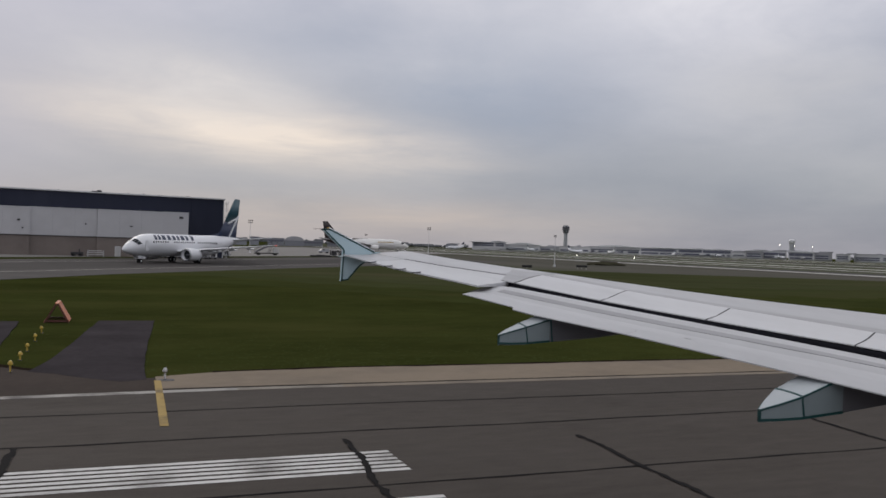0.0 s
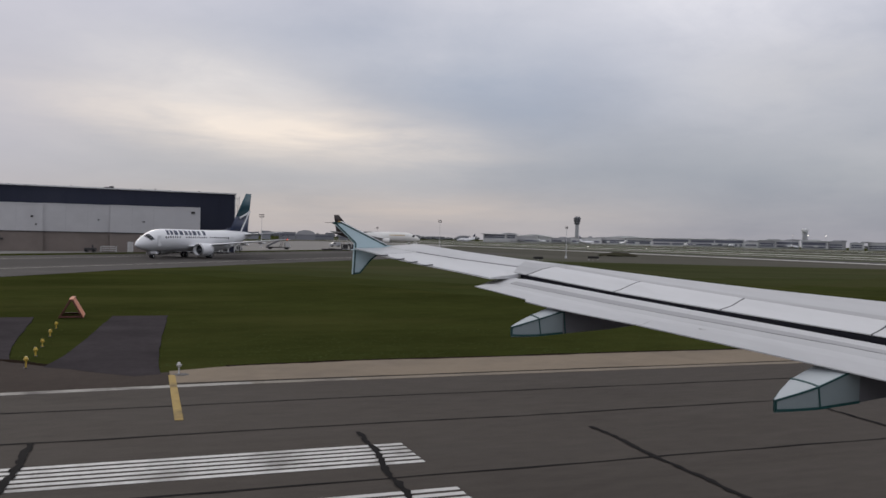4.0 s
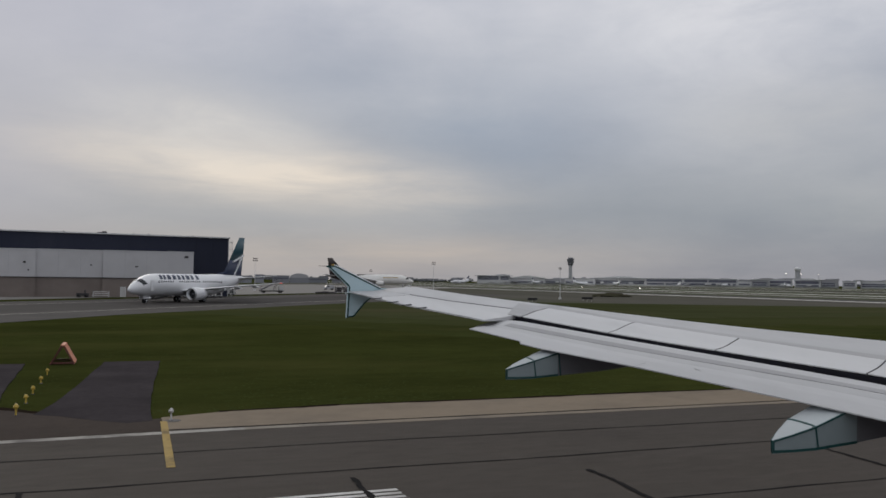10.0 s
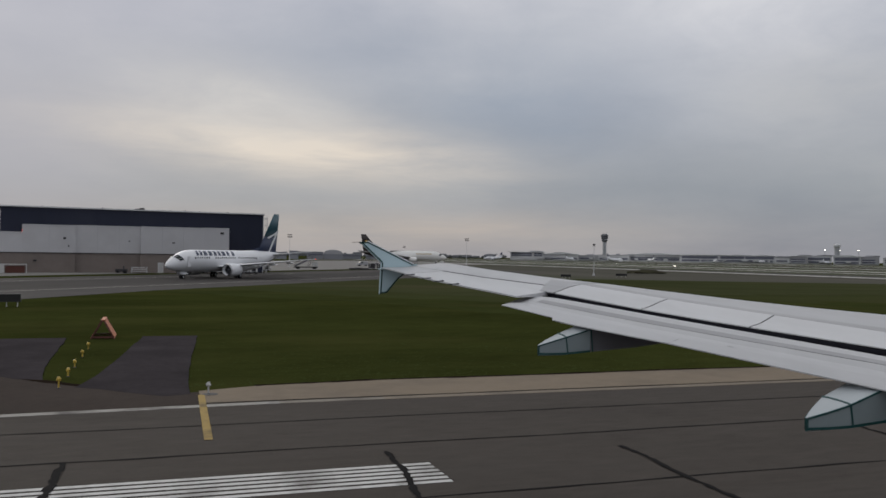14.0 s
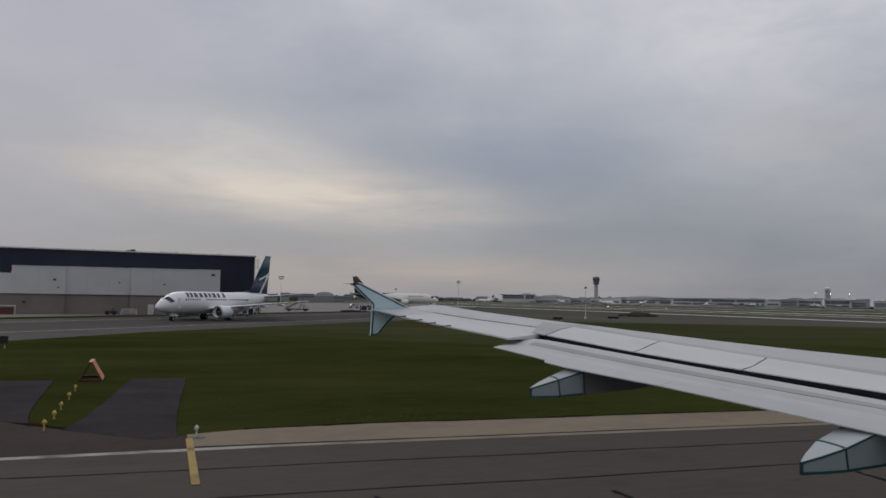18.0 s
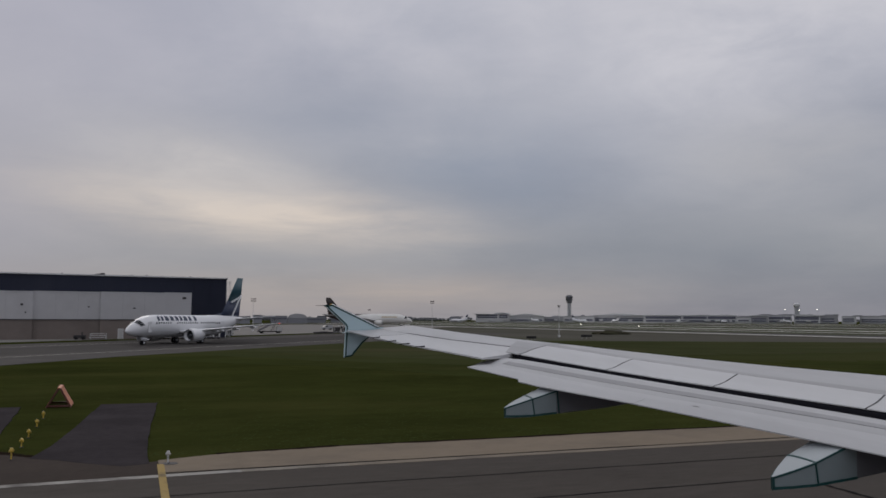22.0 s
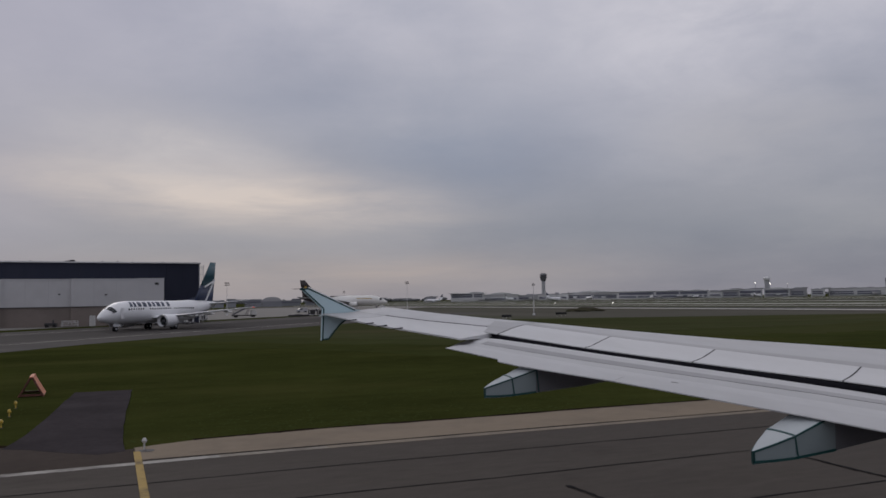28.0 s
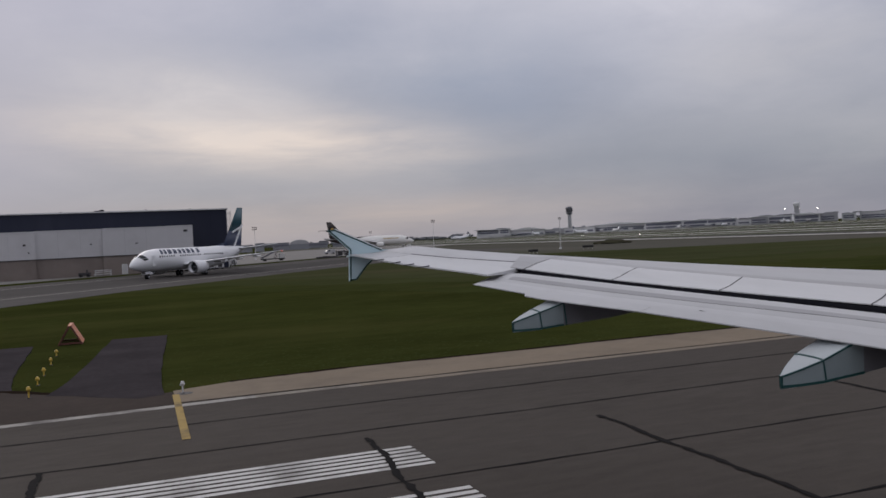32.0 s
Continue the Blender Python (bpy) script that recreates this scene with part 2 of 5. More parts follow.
M_GRASSM = mat("uneven_olive_grass", (0.0410, 0.0470, 0.0185), 0.95, var=0.32, big=0.06, small=0.6, spec=0.0, stain=(0.058, 0.054, 0.024), stain_amt=0.75, stain_scale=0.05, stretch=(0.4, 1, 1))
M_GRASSC = mat("haze_paled_grass", (0.046, 0.051, 0.023), 0.95, var=0.32, big=0.05, small=0.5, spec=0.0, stain=(0.070, 0.063, 0.035), stain_amt=0.8, stain_scale=0.045, stretch=(0.35, 1, 1))
M_WHITEP = mat("worn_white_paint", (0.31, 0.295, 0.27), 0.8, var=0.16, big=0.6, small=6.0, spec=0.08, stain=(0.11, 0.10, 0.095), stain_amt=0.85, stain_scale=0.9)
M_YELLOWP = mat("worn_yellow_paint", (0.33, 0.235, 0.085), 0.8, var=0.22, big=0.9, small=9.0, spec=0.08, stain=(0.11, 0.085, 0.055), stain_amt=0.9, stain_scale=1.2)
M_TAR = mat("crack_sealant", (0.016, 0.015, 0.015), 0.95, var=0.25, small=4.0, spec=0.04)
M_WING = mat("wing_grey_paint", (0.455, 0.455, 0.462), 0.42, var=0.045, big=0.5, small=9.0, spec=0.5, stain=(0.36, 0.36, 0.367), stain_amt=0.4, stain_scale=0.9, stretch=(1, 0.35, 1))
M_SPOIL = mat("spoiler_white_paint", (0.53, 0.53, 0.535), 0.42, var=0.045, big=0.5, small=9.0, spec=0.5, stain=(0.435, 0.435, 0.44), stain_amt=0.4, stain_scale=0.9, stretch=(1, 0.35, 1))
M_WINGFWD = mat("wing_forward_skin", (0.40, 0.40, 0.406), 0.42, var=0.05, big=0.5, small=9.0, spec=0.5, stain=(0.36, 0.355, 0.37), stain_amt=0.4, stain_scale=0.9, stretch=(1, 0.35, 1))
M_WINGDK = mat("wing_darker_grey", (0.315, 0.312, 0.317), 0.38, var=0.05, big=0.6, small=10, spec=0.5, stretch=(1, 0.3, 1))
M_FLAPBAND = mat("flap_band_shade", (0.295, 0.293, 0.30), 0.42, var=0.06, big=0.8, small=9, spec=0.5, stretch=(1, 0.2, 1))
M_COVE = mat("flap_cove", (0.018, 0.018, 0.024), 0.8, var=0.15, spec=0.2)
M_ICE = mat("ice_blue_paint", (0.47, 0.605, 0.655), 0.35, var=0.05, big=0.9, small=12, spec=0.5, coat=0.2)
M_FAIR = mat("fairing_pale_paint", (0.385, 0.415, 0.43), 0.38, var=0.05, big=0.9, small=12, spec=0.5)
M_FAIRSIDE = mat("fairing_ice_shaded_side", (0.21, 0.25, 0.262), 0.38, var=0.06, big=0.9, small=12, spec=0.5)
M_FAIRDK = mat("dark_grey_and_fairing_shade", (0.13, 0.13, 0.145), 0.5, var=0.10, big=0.8, small=8)
M_LINEHALF = mat("half_worn_edge_paint", (0.25, 0.225, 0.19), 0.85, var=0.2, big=0.35, small=5.0, spec=0.06, stain=(0.13, 0.115, 0.10), stain_amt=0.9, stain_scale=0.45)
M_LINEWORN = mat("faded_edge_paint", (0.212, 0.178, 0.140), 0.85, var=0.18, big=0.5, small=6.0, spec=0.06, stain=(0.13, 0.112, 0.094), stain_amt=0.8, stain_scale=0.5)
M_TEAL = mat("teal_outline_paint", (0.006, 0.052, 0.052), 0.4, var=0.08, spec=0.5)
M_SEAM = mat("panel_seam", (0.05, 0.05, 0.055), 0.7, var=0.1, spec=0.2)
M_STEEL = mat("brushed_steel", (0.42, 0.42, 0.43), 0.4, metal=0.9, var=0.08)
M_GALV = mat("galvanised_steel", (0.45, 0.45, 0.46), 0.55, metal=0.4, var=0.1)
M_RUBBER = mat("tyre_rubber", (0.015, 0.015, 0.016), 0.85, var=0.1, spec=0.3)
M_FUSE = mat("white_fuselage_paint", (0.74, 0.74, 0.755), 0.35, var=0.04, big=0.2, small=3, coat=0.2)
M_NAVY = mat("navy_paint", (0.012, 0.022, 0.060), 0.4, var=0.08, big=0.2, small=2)
M_TAILTEAL = mat("teal_tail_paint", (0.018, 0.072, 0.095), 0.4, var=0.08, big=0.2, small=2)
M_BROWN = mat("dark_brown_paint", (0.022, 0.014, 0.013), 0.45, var=0.1, big=0.2, small=2)
M_GOLD = mat("gold_emblem", (0.40, 0.26, 0.06), 0.5, var=0.08)
M_RUSTRED = mat("dark_rust_red", (0.10, 0.032, 0.022), 0.7, var=0.12)
M_DARKGLASS = mat("dark_window_glass", (0.014, 0.017, 0.022), 0.12, var=0.05, spec=0.6)
M_GREYMETAL = mat("grey_wing_metal", (0.66, 0.665, 0.68), 0.4, metal=0.0, var=0.06, big=0.3, small=3)
M_HNAVY = mat("hangar_navy_cladding", (0.022, 0.025, 0.042), 0.7, spec=0.2, var=0.10, big=0.08, small=0.6, stretch=(1, 1, 0.2), stain=(0.035, 0.038, 0.055), stain_amt=0.5, stain_scale=0.12)
M_HWHITE = mat("hangar_white_cladding", (0.50, 0.492, 0.505), 0.6, var=0.06, big=0.06, small=0.5, stain=(0.41, 0.40, 0.41), stain_amt=0.5, stain_scale=0.10, rand=0.04)
M_HBRICK = mat("hangar_taupe_block", (0.192, 0.160, 0.143), 0.85, var=0.10, big=0.08, small=1.2, stain=(0.145, 0.120, 0.108), stain_amt=0.5, stain_scale=0.12, rand=0.05)
M_HDARK = mat("dark_trim", (0.035, 0.032, 0.034), 0.7, var=0.1)
M_ORANGE = mat("faded_orange_panel", (0.50, 0.185, 0.095), 0.7, var=0.10, big=0.6, small=5, stain=(0.45, 0.17, 0.10), stain_amt=0.5, stain_scale=0.8)
M_YELLOWL = mat("yellow_enamel", (0.50, 0.34, 0.05), 0.45, var=0.08)
M_SIGNBLACK = mat("sign_back", (0.012, 0.012, 0.012), 0.7, var=0.1)
M_CARTWHITE = mat("cart_white_panel", (0.52, 0.51, 0.50), 0.6, var=0.1, big=0.5, small=3, rand=0.12)
M_TERM = mat("terminal_grey_cladding", (0.35, 0.35, 0.365), 0.6, var=0.10, big=0.02, small=0.2, rand=0.1)
M_TERML = mat("terminal_light_cladding", (0.60, 0.60, 0.605), 0.6, var=0.08, big=0.02, small=0.2, rand=0.1)
M_TERMG = mat("terminal_glass", (0.115, 0.120, 0.155), 0.4, var=0.15, big=0.03, small=0.3)
M_TOWERL = mat("pale_tower_shaft", (0.38, 0.385, 0.40), 0.7, var=0.08, big=0.05, small=0.5)
M_CREAM = mat("cream_white_paint", (0.76, 0.745, 0.715), 0.4, var=0.06, big=0.1, small=1.5, stain=(0.66, 0.64, 0.60), stain_amt=0.5, stain_scale=0.2)
M_TOWER = mat("tower_concrete", (0.15, 0.155, 0.17), 0.7, var=0.08, big=0.05, small=0.5)
# skyline walls: distance haze is mixed into the base colour
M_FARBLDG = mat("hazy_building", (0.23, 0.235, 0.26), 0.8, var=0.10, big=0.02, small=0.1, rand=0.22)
# foliage greyed and lightened: the distance haze sits in this colour
M_FARTREE = mat("hazed_foliage", (0.140, 0.145, 0.150), 0.95, var=0.30, big=0.03, small=0.25, spec=0.1, rand=0.15)
M_LAMPGLOW = glow("lit_floodlight", (1.0, 0.93, 0.80), 9.0)
M_REDGLOW = glow("red_beacon", (1.0, 0.10, 0.06), 0.9)


# ---- builders ----
def link(name, bm, material, parent=None, label="", smooth=False):
    me = bpy.data.meshes.new(name)
    if smooth:
        for f in bm.faces:
            f.smooth = True
    bm.to_mesh(me)
    bm.free()
    me.materials.append(material)
    ob = new(name, me)
    if parent is not None:
        ob.parent = parent
    if label:
        tagged(ob, label=label)
    return ob


def part(name, bm, material, parent, label="", smooth=False):
    return link(name, bm, material, parent, label, smooth)


def thing(name, label, category, group="", loc=(0, 0, 0), rz=0.0, kind=""):
    e = new(name)
    e.matrix_world = pose(*loc, 0, 0, rz)
    e.empty_display_size = 0.2
    return tagged(e, label, category, group, kind)


def box(bm, x0, x1, y0, y1, z0, z1, bevel=0.0):
    r = bmesh.ops.create_cube(bm, size=1.0)
    vs = r["verts"]
    for v in vs:
        v.co = Vector(((x0 + x1) / 2 + v.co.x * (x1 - x0), (y0 + y1) / 2 + v.co.y * (y1 - y0), (z0 + z1) / 2 + v.co.z * (z1 - z0)))
    if bevel:
        es = list({e for v in vs for e in v.link_edges})
        bmesh.ops.bevel(bm, geom=es, offset=bevel, segments=2, affect="EDGES", profile=0.6)
    return bm


def boxes(*bs, bevel=0.0):
    bm = bmesh.new()
    for b in bs:
        box(bm, *b, bevel=bevel)
    return bm


def loft(rings, close=True, caps=True):
    """Skins rings of equal length; each ring is a list of points."""
    bm = bmesh.new()
    vs = [[bm.verts.new(p) for p in ring] for ring in rings]
    k = len(rings[0])
    for a, b in zip(vs, vs[1:]):
        for i in range(k if close else k - 1):
            j = (i + 1) % k
            try:
                bm.faces.new((a[i], a[j], b[j], b[i]))
            except ValueError:
                pass
    if caps and close:
        for ring in (vs[0], vs[-1]):
            try:
                bm.faces.new(ring)
            except ValueError:
                pass
    bmesh.ops.remove_doubles(bm, verts=bm.verts, dist=1e-5)
    bmesh.ops.recalc_face_normals(bm, faces=bm.faces)
    return bm


def tube(p0, p1, r0, r1=None, n=10):
    r1 = r0 if r1 is None else r1
    p0, p1 = Vector(p0), Vector(p1)
    q = (p1 - p0).to_track_quat("Z", "Y")
    ring = lambda c, r: [c + q @ Vector((r * math.cos(2 * math.pi * i / n), r * math.sin(2 * math.pi * i / n), 0)) for i in range(n)]
    return loft([ring(p0, r0), ring(p1, r1)])


def slab(pts, z0, z1):
    """A flat plate over a plan outline."""
    return loft([[(x, y, z0) for x, y in pts], [(x, y, z1) for x, y in pts]])


def interp(tab, x):
    for (a, fa), (b, fb) in zip(tab, tab[1:]):
        if x <= b:
            return fa + (fb - fa) * (x - a) / (b - a)
    return tab[-1][1]


# ---- ground ----
SX = -9.65          # the turn-off's place along the runway
U = Vector((0.64, 0.768))          # the taxiway's line, oblique to the runway
N = Vector((-0.768, 0.64))


def tw(s, n):
    p = U * s + N * n
    return (p.x + SX, p.y)


g = bmesh.new()
bmesh.ops.create_grid(g, x_segments=60, y_segments=60, size=4500)
tagged(link("ground", g, M_GRASS), "mown dark green airfield grass reaching the horizon", "grass", kind="structure")
RUNWAY_TOP = 0.03
tagged(link("runway", slab([(-700, -29), (1500, -29), (1500, 28.0), (-700, 28.0)], -0.3, RUNWAY_TOP), M_RUNWAY),
                "dark grey worn asphalt runway with tar-sealed joints", "runway", kind="structure")

# apron asphalt between the runway edge and the grass, a sweeping curve as its far edge
re_ = random.Random(14)
curve = [(9.9 + SX - d, 30.1 + 0.9 * d + 0.018 * d * d + re_.uniform(-0.12, 0.12)) for d in [30.4 * i / 70 for i in range(71)]]
grass_edges = [curve, [(8.0 + 1.5 * i, 31.74) for i in range(63)]]
tagged(link("apron", slab([(-60 + SX, 24.1), (11.0 + SX, 27.85), (11.0 + SX, 30.4)] + curve + [(-22.0 + SX, 72.6), (-60 + SX, 27.3)], -0.3, 0.034), M_APRON),
               "brownish stained asphalt fillet beside the runway edge", "pavement", kind="structure")
tagged(link("shoulder", slab([(11.02 + SX, 28.02), (1500, 28.02), (1500, 32.1), (8.0, 31.72), (13.0 + SX, 31.3), (11.02 + SX, 30.6)], -0.3, 0.034), M_CONC),
                  "beige concrete strip along the runway edge", "pavement", kind="structure")


def apron_edge(x):
    d = max(0.0, 9.9 + SX - x)
    return 30.1 + 0.9 * d + 0.018 * d * d


rp = random.Random(4)
# three sheets pale the grass step by step, haze put into their colours
for m, y0, z, lab in ((M_GRASSB, 60.0, 0.010, "olive grass beyond the mown strip, slightly paled for distance"), (M_GRASSM, 80.0, 0.0125, "uneven olive grass with dry patches, paled for distance"), (M_GRASSC, 100.0, 0.015, "grass towards the taxiways, paled for distance haze")):
    near = [(-30 + 3.0 * i, y0 + 5.0 * noise.noise(Vector((i * 0.11, y0, 0))) + rp.uniform(-3.5, 3.5) + max(0.0, 64.0 - 3.0 * i) * 1.5) for i in range(10, 190)]
    tagged(link("rough_grass", slab(near + [(530, 215), (0, 215)], -0.2, z), m), lab, "grass", kind="structure")
for nm, x0, x1, dx0, dx1, y1 in (("pad", 1.45 + SX, 5.3 + SX, -0.4, -0.4, 51.0), ("pad.001", 7.3 + SX, 10.4 + SX, 1.55, 1.4, 51.2)):
    # ragged outline: the near corners widen a little into the apron, the far edge is cut straight
    left = [(x0 + dx0 * k / 13 - 0.35 * (1 - k / 13) ** 6 + rp.uniform(-0.035, 0.035), apron_edge(x0) - 0.2 + (y1 - apron_edge(x0) + 0.2) * k / 13) for k in range(14)]
    right = [(x1 + dx1 * k / 13 + 0.35 * (1 - k / 13) ** 6 + rp.uniform(-0.035, 0.035), apron_edge(x1) - 0.1 + (y1 - apron_edge(x1)) * k / 13) for k in range(14)]
    grass_edges += [left, right, [left[-1], right[-1]]]
    near = [(x0 + (x1 - x0) * k / 6, apron_edge(x0 + (x1 - x0) * k / 6) - 0.35 + rp.uniform(-0.08, 0.08)) for k in range(1, 6)]
    tagged(link(nm, slab(left[:1] + near + right + left[:0:-1], -0.2, 0.038), M_PAD), "dark newer asphalt patch let into the grass", "pavement", kind="structure")
tagged(link("taxiway", slab([tw(-260, 59), tw(52, 60), tw(70, 61.9), tw(93, 65.4), tw(135, 66.5), tw(290, 66), tw(290, 116), tw(-260, 116)], -0.3, 0.024), M_TAXI),
                 "grey asphalt taxiway with darker wheel lanes", "taxiway", kind="structure")
tagged(link("taxiway_lane", slab([tw(-250, 80), tw(280, 80), tw(280, 100), tw(-250, 100)], -0.1, 0.029), M_LANE),
              "darker central lane of the taxiway", "taxiway", kind="structure")
tagged(link("hangar_apron", slab([tw(-260, 126), tw(330, 126), tw(420, 150), tw(580, 172), tw(640, 330), tw(-260, 330)], -0.3, 0.06), M_FARCONC),
                      "pale concrete apron before the hangar", "pavement", kind="structure")
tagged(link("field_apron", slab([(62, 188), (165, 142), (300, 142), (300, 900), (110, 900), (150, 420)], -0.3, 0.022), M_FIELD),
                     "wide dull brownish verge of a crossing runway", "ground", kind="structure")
far_strips = []
for i, (x0, x1, y0, y1, m, lab) in enumerate((
        (314, 330, 120, 1900, M_FARLINE, "pale concrete taxiway far across the field"),
        (636, 658, 100, 1900, M_FARLINE, "pale concrete taxiway far across the field"),
        (560, 600, 100, 1900, M_TAXI, "grey taxiway far across the field"),
        (800, 850, 100, 1900, M_FARLINE, "pale concrete apron far across the field"),
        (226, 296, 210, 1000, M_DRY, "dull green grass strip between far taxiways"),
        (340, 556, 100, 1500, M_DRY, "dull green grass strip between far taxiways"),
        (197, 203, 150, 900, M_FARLINE, "pale concrete taxiway edge far across the field"),
        (203, 222, 150, 900, M_TAXI, "grey taxiway far across the field"),
        (262, 267, 210, 1000, M_FARLINE, "pale concrete taxiway edge far across the field"),
        (420, 432, 100, 1500, M_FARLINE, "pale concrete taxiway far across the field"),
        (470, 500, 100, 1500, M_TAXI, "grey taxiway far across the field"))):
    far_strips.append(tagged(link("far_taxiway" if m is not M_DRY else "far_grass", slab([(x0, y0), (x1, y0), (x1, y1), (x0, y1)], -0.3, 0.05 + 0.012 * i), m),
                             lab, "taxiway" if m is not M_DRY else "grass", kind="structure"))


def strip(x0, y0, x1, y1, w, wob=0.0, n=1, z=0.004, base=0.0):
    """A painted or tarred band from one plan point to another; wob makes it wander."""
    a, b = Vector((x0, y0)), Vector((x1, y1))
    d = (b - a).normalized()
    s = Vector((-d.y, d.x))
    rng = random.Random(round(x0 * 17 + y0 * 31 + x1 * 7))
    off, left, right = 0.0, [], []
    for i in range(n + 1):
        p = a + (b - a) * i / n
        off = 0.8 * off + rng.uniform(-wob, wob)
        hw = w / 2 * (1 + (rng.uniform(-0.45, 0.5) if wob else 0))
        left.append(p + s * (off + hw))
        right.append(p + s * (off - hw))
    bm = bmesh.new()
    lo = [bm.verts.new((p.x, p.y, base + z)) for p in left]
    ro = [bm.verts.new((p.x, p.y, base + z)) for p in right]
    for i in range(n):
        bm.faces.new((ro[i], ro[i + 1], lo[i + 1], lo[i]))
    bmesh.ops.recalc_face_normals(bm, faces=bm.faces)
    for f in bm.faces:
        if f.normal.z < 0:
            f.normal_flip()
    return bm


def mark(name, args, material, label, category="marking", **kw):
    return tagged(link(name, strip(*args, **kw), material), label, category, kind="structure")


mark("edge_line", (-49, 24.92, 13.4 + SX, 27.66, 0.46), M_WHITEP, "worn white runway edge line", base=0.036)
mark("edge_line", (13.4 + SX, 27.66, 7.2, 27.66, 0.46), M_LINEHALF, "half-worn white runway edge line", base=0.036)
mark("edge_line", (7.2, 27.66, 700, 27.50, 0.50), M_LINEWORN, "faded beige runway edge line", base=0.036)
mark("yellow_lead_line", (11.06 + SX, 29.7, 10.92 + SX, 22.5, 0.22), M_YELLOWP, "thin worn yellow line across the runway edge", base=0.042)
for x, a in ((-3.35, 24.6), (-0.95, 24.0)):
    mark("yellow_bar", (x + SX, 26.35, x + SX - 0.12, a + 0.2, 0.13), M_YELLOWP, "short worn yellow bar at the runway edge", base=0.040)
for side in (-0.22, 0.22):          # the double taxi line that sweeps off the runway and away behind
    lp = [(-4.9 + SX - 1.5 * i - side * 0.4, 28.0 + 0.42 * (1.5 * i) + 0.019 * (1.5 * i) ** 2 + side) for i in range(22)]
    bm = bmesh.new()
    for (xa, ya), (xb, yb) in zip(lp, lp[1:]):
        q = [bm.verts.new((x, y, 0.045)) for x, y in ((xa, ya - 0.07), (xb, yb - 0.07), (xb, yb + 0.07), (xa, ya + 0.07))]
        f = bm.faces.new(q)
        f.normal_update()
        if f.normal.z < 0:
            f.normal_flip()
    tagged(link("yellow_taxi_line", bm, M_YELLOWP), "yellow taxi line curving off the runway", "marking", kind="structure")
mark("taxiway_edge_line", (*tw(-250, 76), *tw(190, 76), 0.5), M_WHITEP, "faded pale line along the taxiway", base=0.040)
mark("taxiway_edge_line", (*tw(-250, 104), *tw(190, 104), 0.5), M_WHITEP, "faded pale line along the taxiway", base=0.040)
# bare soil where the turf ends at the paving
for xa, ya, xb, yb, n in ((13.0 + SX, 31.42, 8.0, 31.84, 14), (8.0, 31.84, 240, 31.90, 400)):
    mark("turf_edge", (xa, ya, xb, yb, 0.30), M_SOIL, "dark bare soil where the turf meets the concrete", "soil", base=0.034, wob=0.045, n=n)
for (xa, ya), (xb, yb) in zip(curve[::10], curve[10::10]):
    mark("turf_edge", (xa, ya, xb, yb, 0.36), M_SOIL, "dark bare soil where the turf meets the asphalt", "soil", base=0.0335, wob=0.05, n=12)
# threshold stripes beside the seat
for gi in range(4):
    for k in range(6):
        y = 18.7 - gi * 3.6 - k * 0.31
        mark("threshold_stripe", (-29.4, y, 6.0, y, 0.185), M_STRIPE, "long white runway threshold stripe", base=0.034)
for y, wb in ((20.9, 0.03), (24.45, 0.03), (16.1, 0.03), (11.4, 0.03), (6.0, 0.03)):
    mark("tar_seal", (-60, y, 260, y, 0.075), M_TAR, "black tar sealing a long runway joint", "crack", base=0.036, wob=wb, n=420)
for xa, ya, xb, yb, w in ((-2.0, 20.9, -2.3, 11.4, 0.15), (5.3, 20.1, 4.7, 11.4, 0.13), (11.2, 19.2, 10.8, 6.0, 0.13), (19.5, 20.9, 18.6, 11.4, 0.11)):
    mark("tar_seal", (xa, ya, xb, yb, w), M_TAR, "black tar sealing a winding crack in the runway", "crack", base=0.047, wob=0.035, n=60)
for x, y0, y1 in ((-6.4, 5, 27.0), (-30, -10, 28), (27, -10, 20.4), (70, -10, 27)):
    mark("tar_seal", (x, y0, x + 1.0, y1, 0.10), M_TAR, "black tar sealing a cross crack in the runway", "crack", base=0.044, wob=0.07, n=90)
mark("tar_seal", (11.0 + SX, 28.05, 500, 28.05, 0.10), M_TAR, "black tar sealing a long runway joint", "crack", base=0.038, wob=0.012, n=300)

# ---- the aircraft that carries the seat: wing, flap, tip fence ----
EYE = 4.8
airliner_wing = thing("parked_airliner", "white airliner with pale grey wing and teal-edged tip fence", "aircraft")


def x_te(y):
    return 7.0 - 0.302 * max(y - 4.65, 0)


def x_le(y):
    return 10.8 - 0.52 * (y - 4.65)


SAG = [(-2, 0), (6.7, 0), (8, 0.016), (9, 0.025), (10, 0.026), (11, 0.014), (11.44, 0.008), (11.9, 0.011), (12.5, 0.022), (13.4, 0.034), (14.2, 0.029), (15.08, 0.014), (16, 0.014)]


def z_te(y):
    return EYE + (-0.275 + 0.098 * (y - 14.27) if y > 11.44 else -0.552 + 0.0735 * (y - 11.44)) - interp(SAG, y)


UPPER = [(0, 0), (0.23, 0.004), (0.29, 0.007), (0.35, 0.011), (0.5, 0.037), (0.6, 0.045), (0.65, 0.048), (0.75, 0.0585), (0.85, 0.0555), (0.93, 0.040), (0.98, 0.020), (1, 0.0)]
LOWER = [(0, -0.006), (0.3, -0.022), (0.6, -0.055), (0.8, -0.060), (0.93, -0.042), (0.98, -0.022), (1, 0.0)]


def up(y, d):
    """The upper skin, d metres ahead of the trailing edge."""
    c = x_le(y) - x_te(y)
    return Vector((x_te(y) + d, y, z_te(y) + c * interp(UPPER, min(d / c, 1))))


def low_skin(y, d):
    c = x_le(y) - x_te(y)
    return Vector((x_te(y) + d, y, z_te(y) + c * interp(LOWER, min(d / c, 1))))


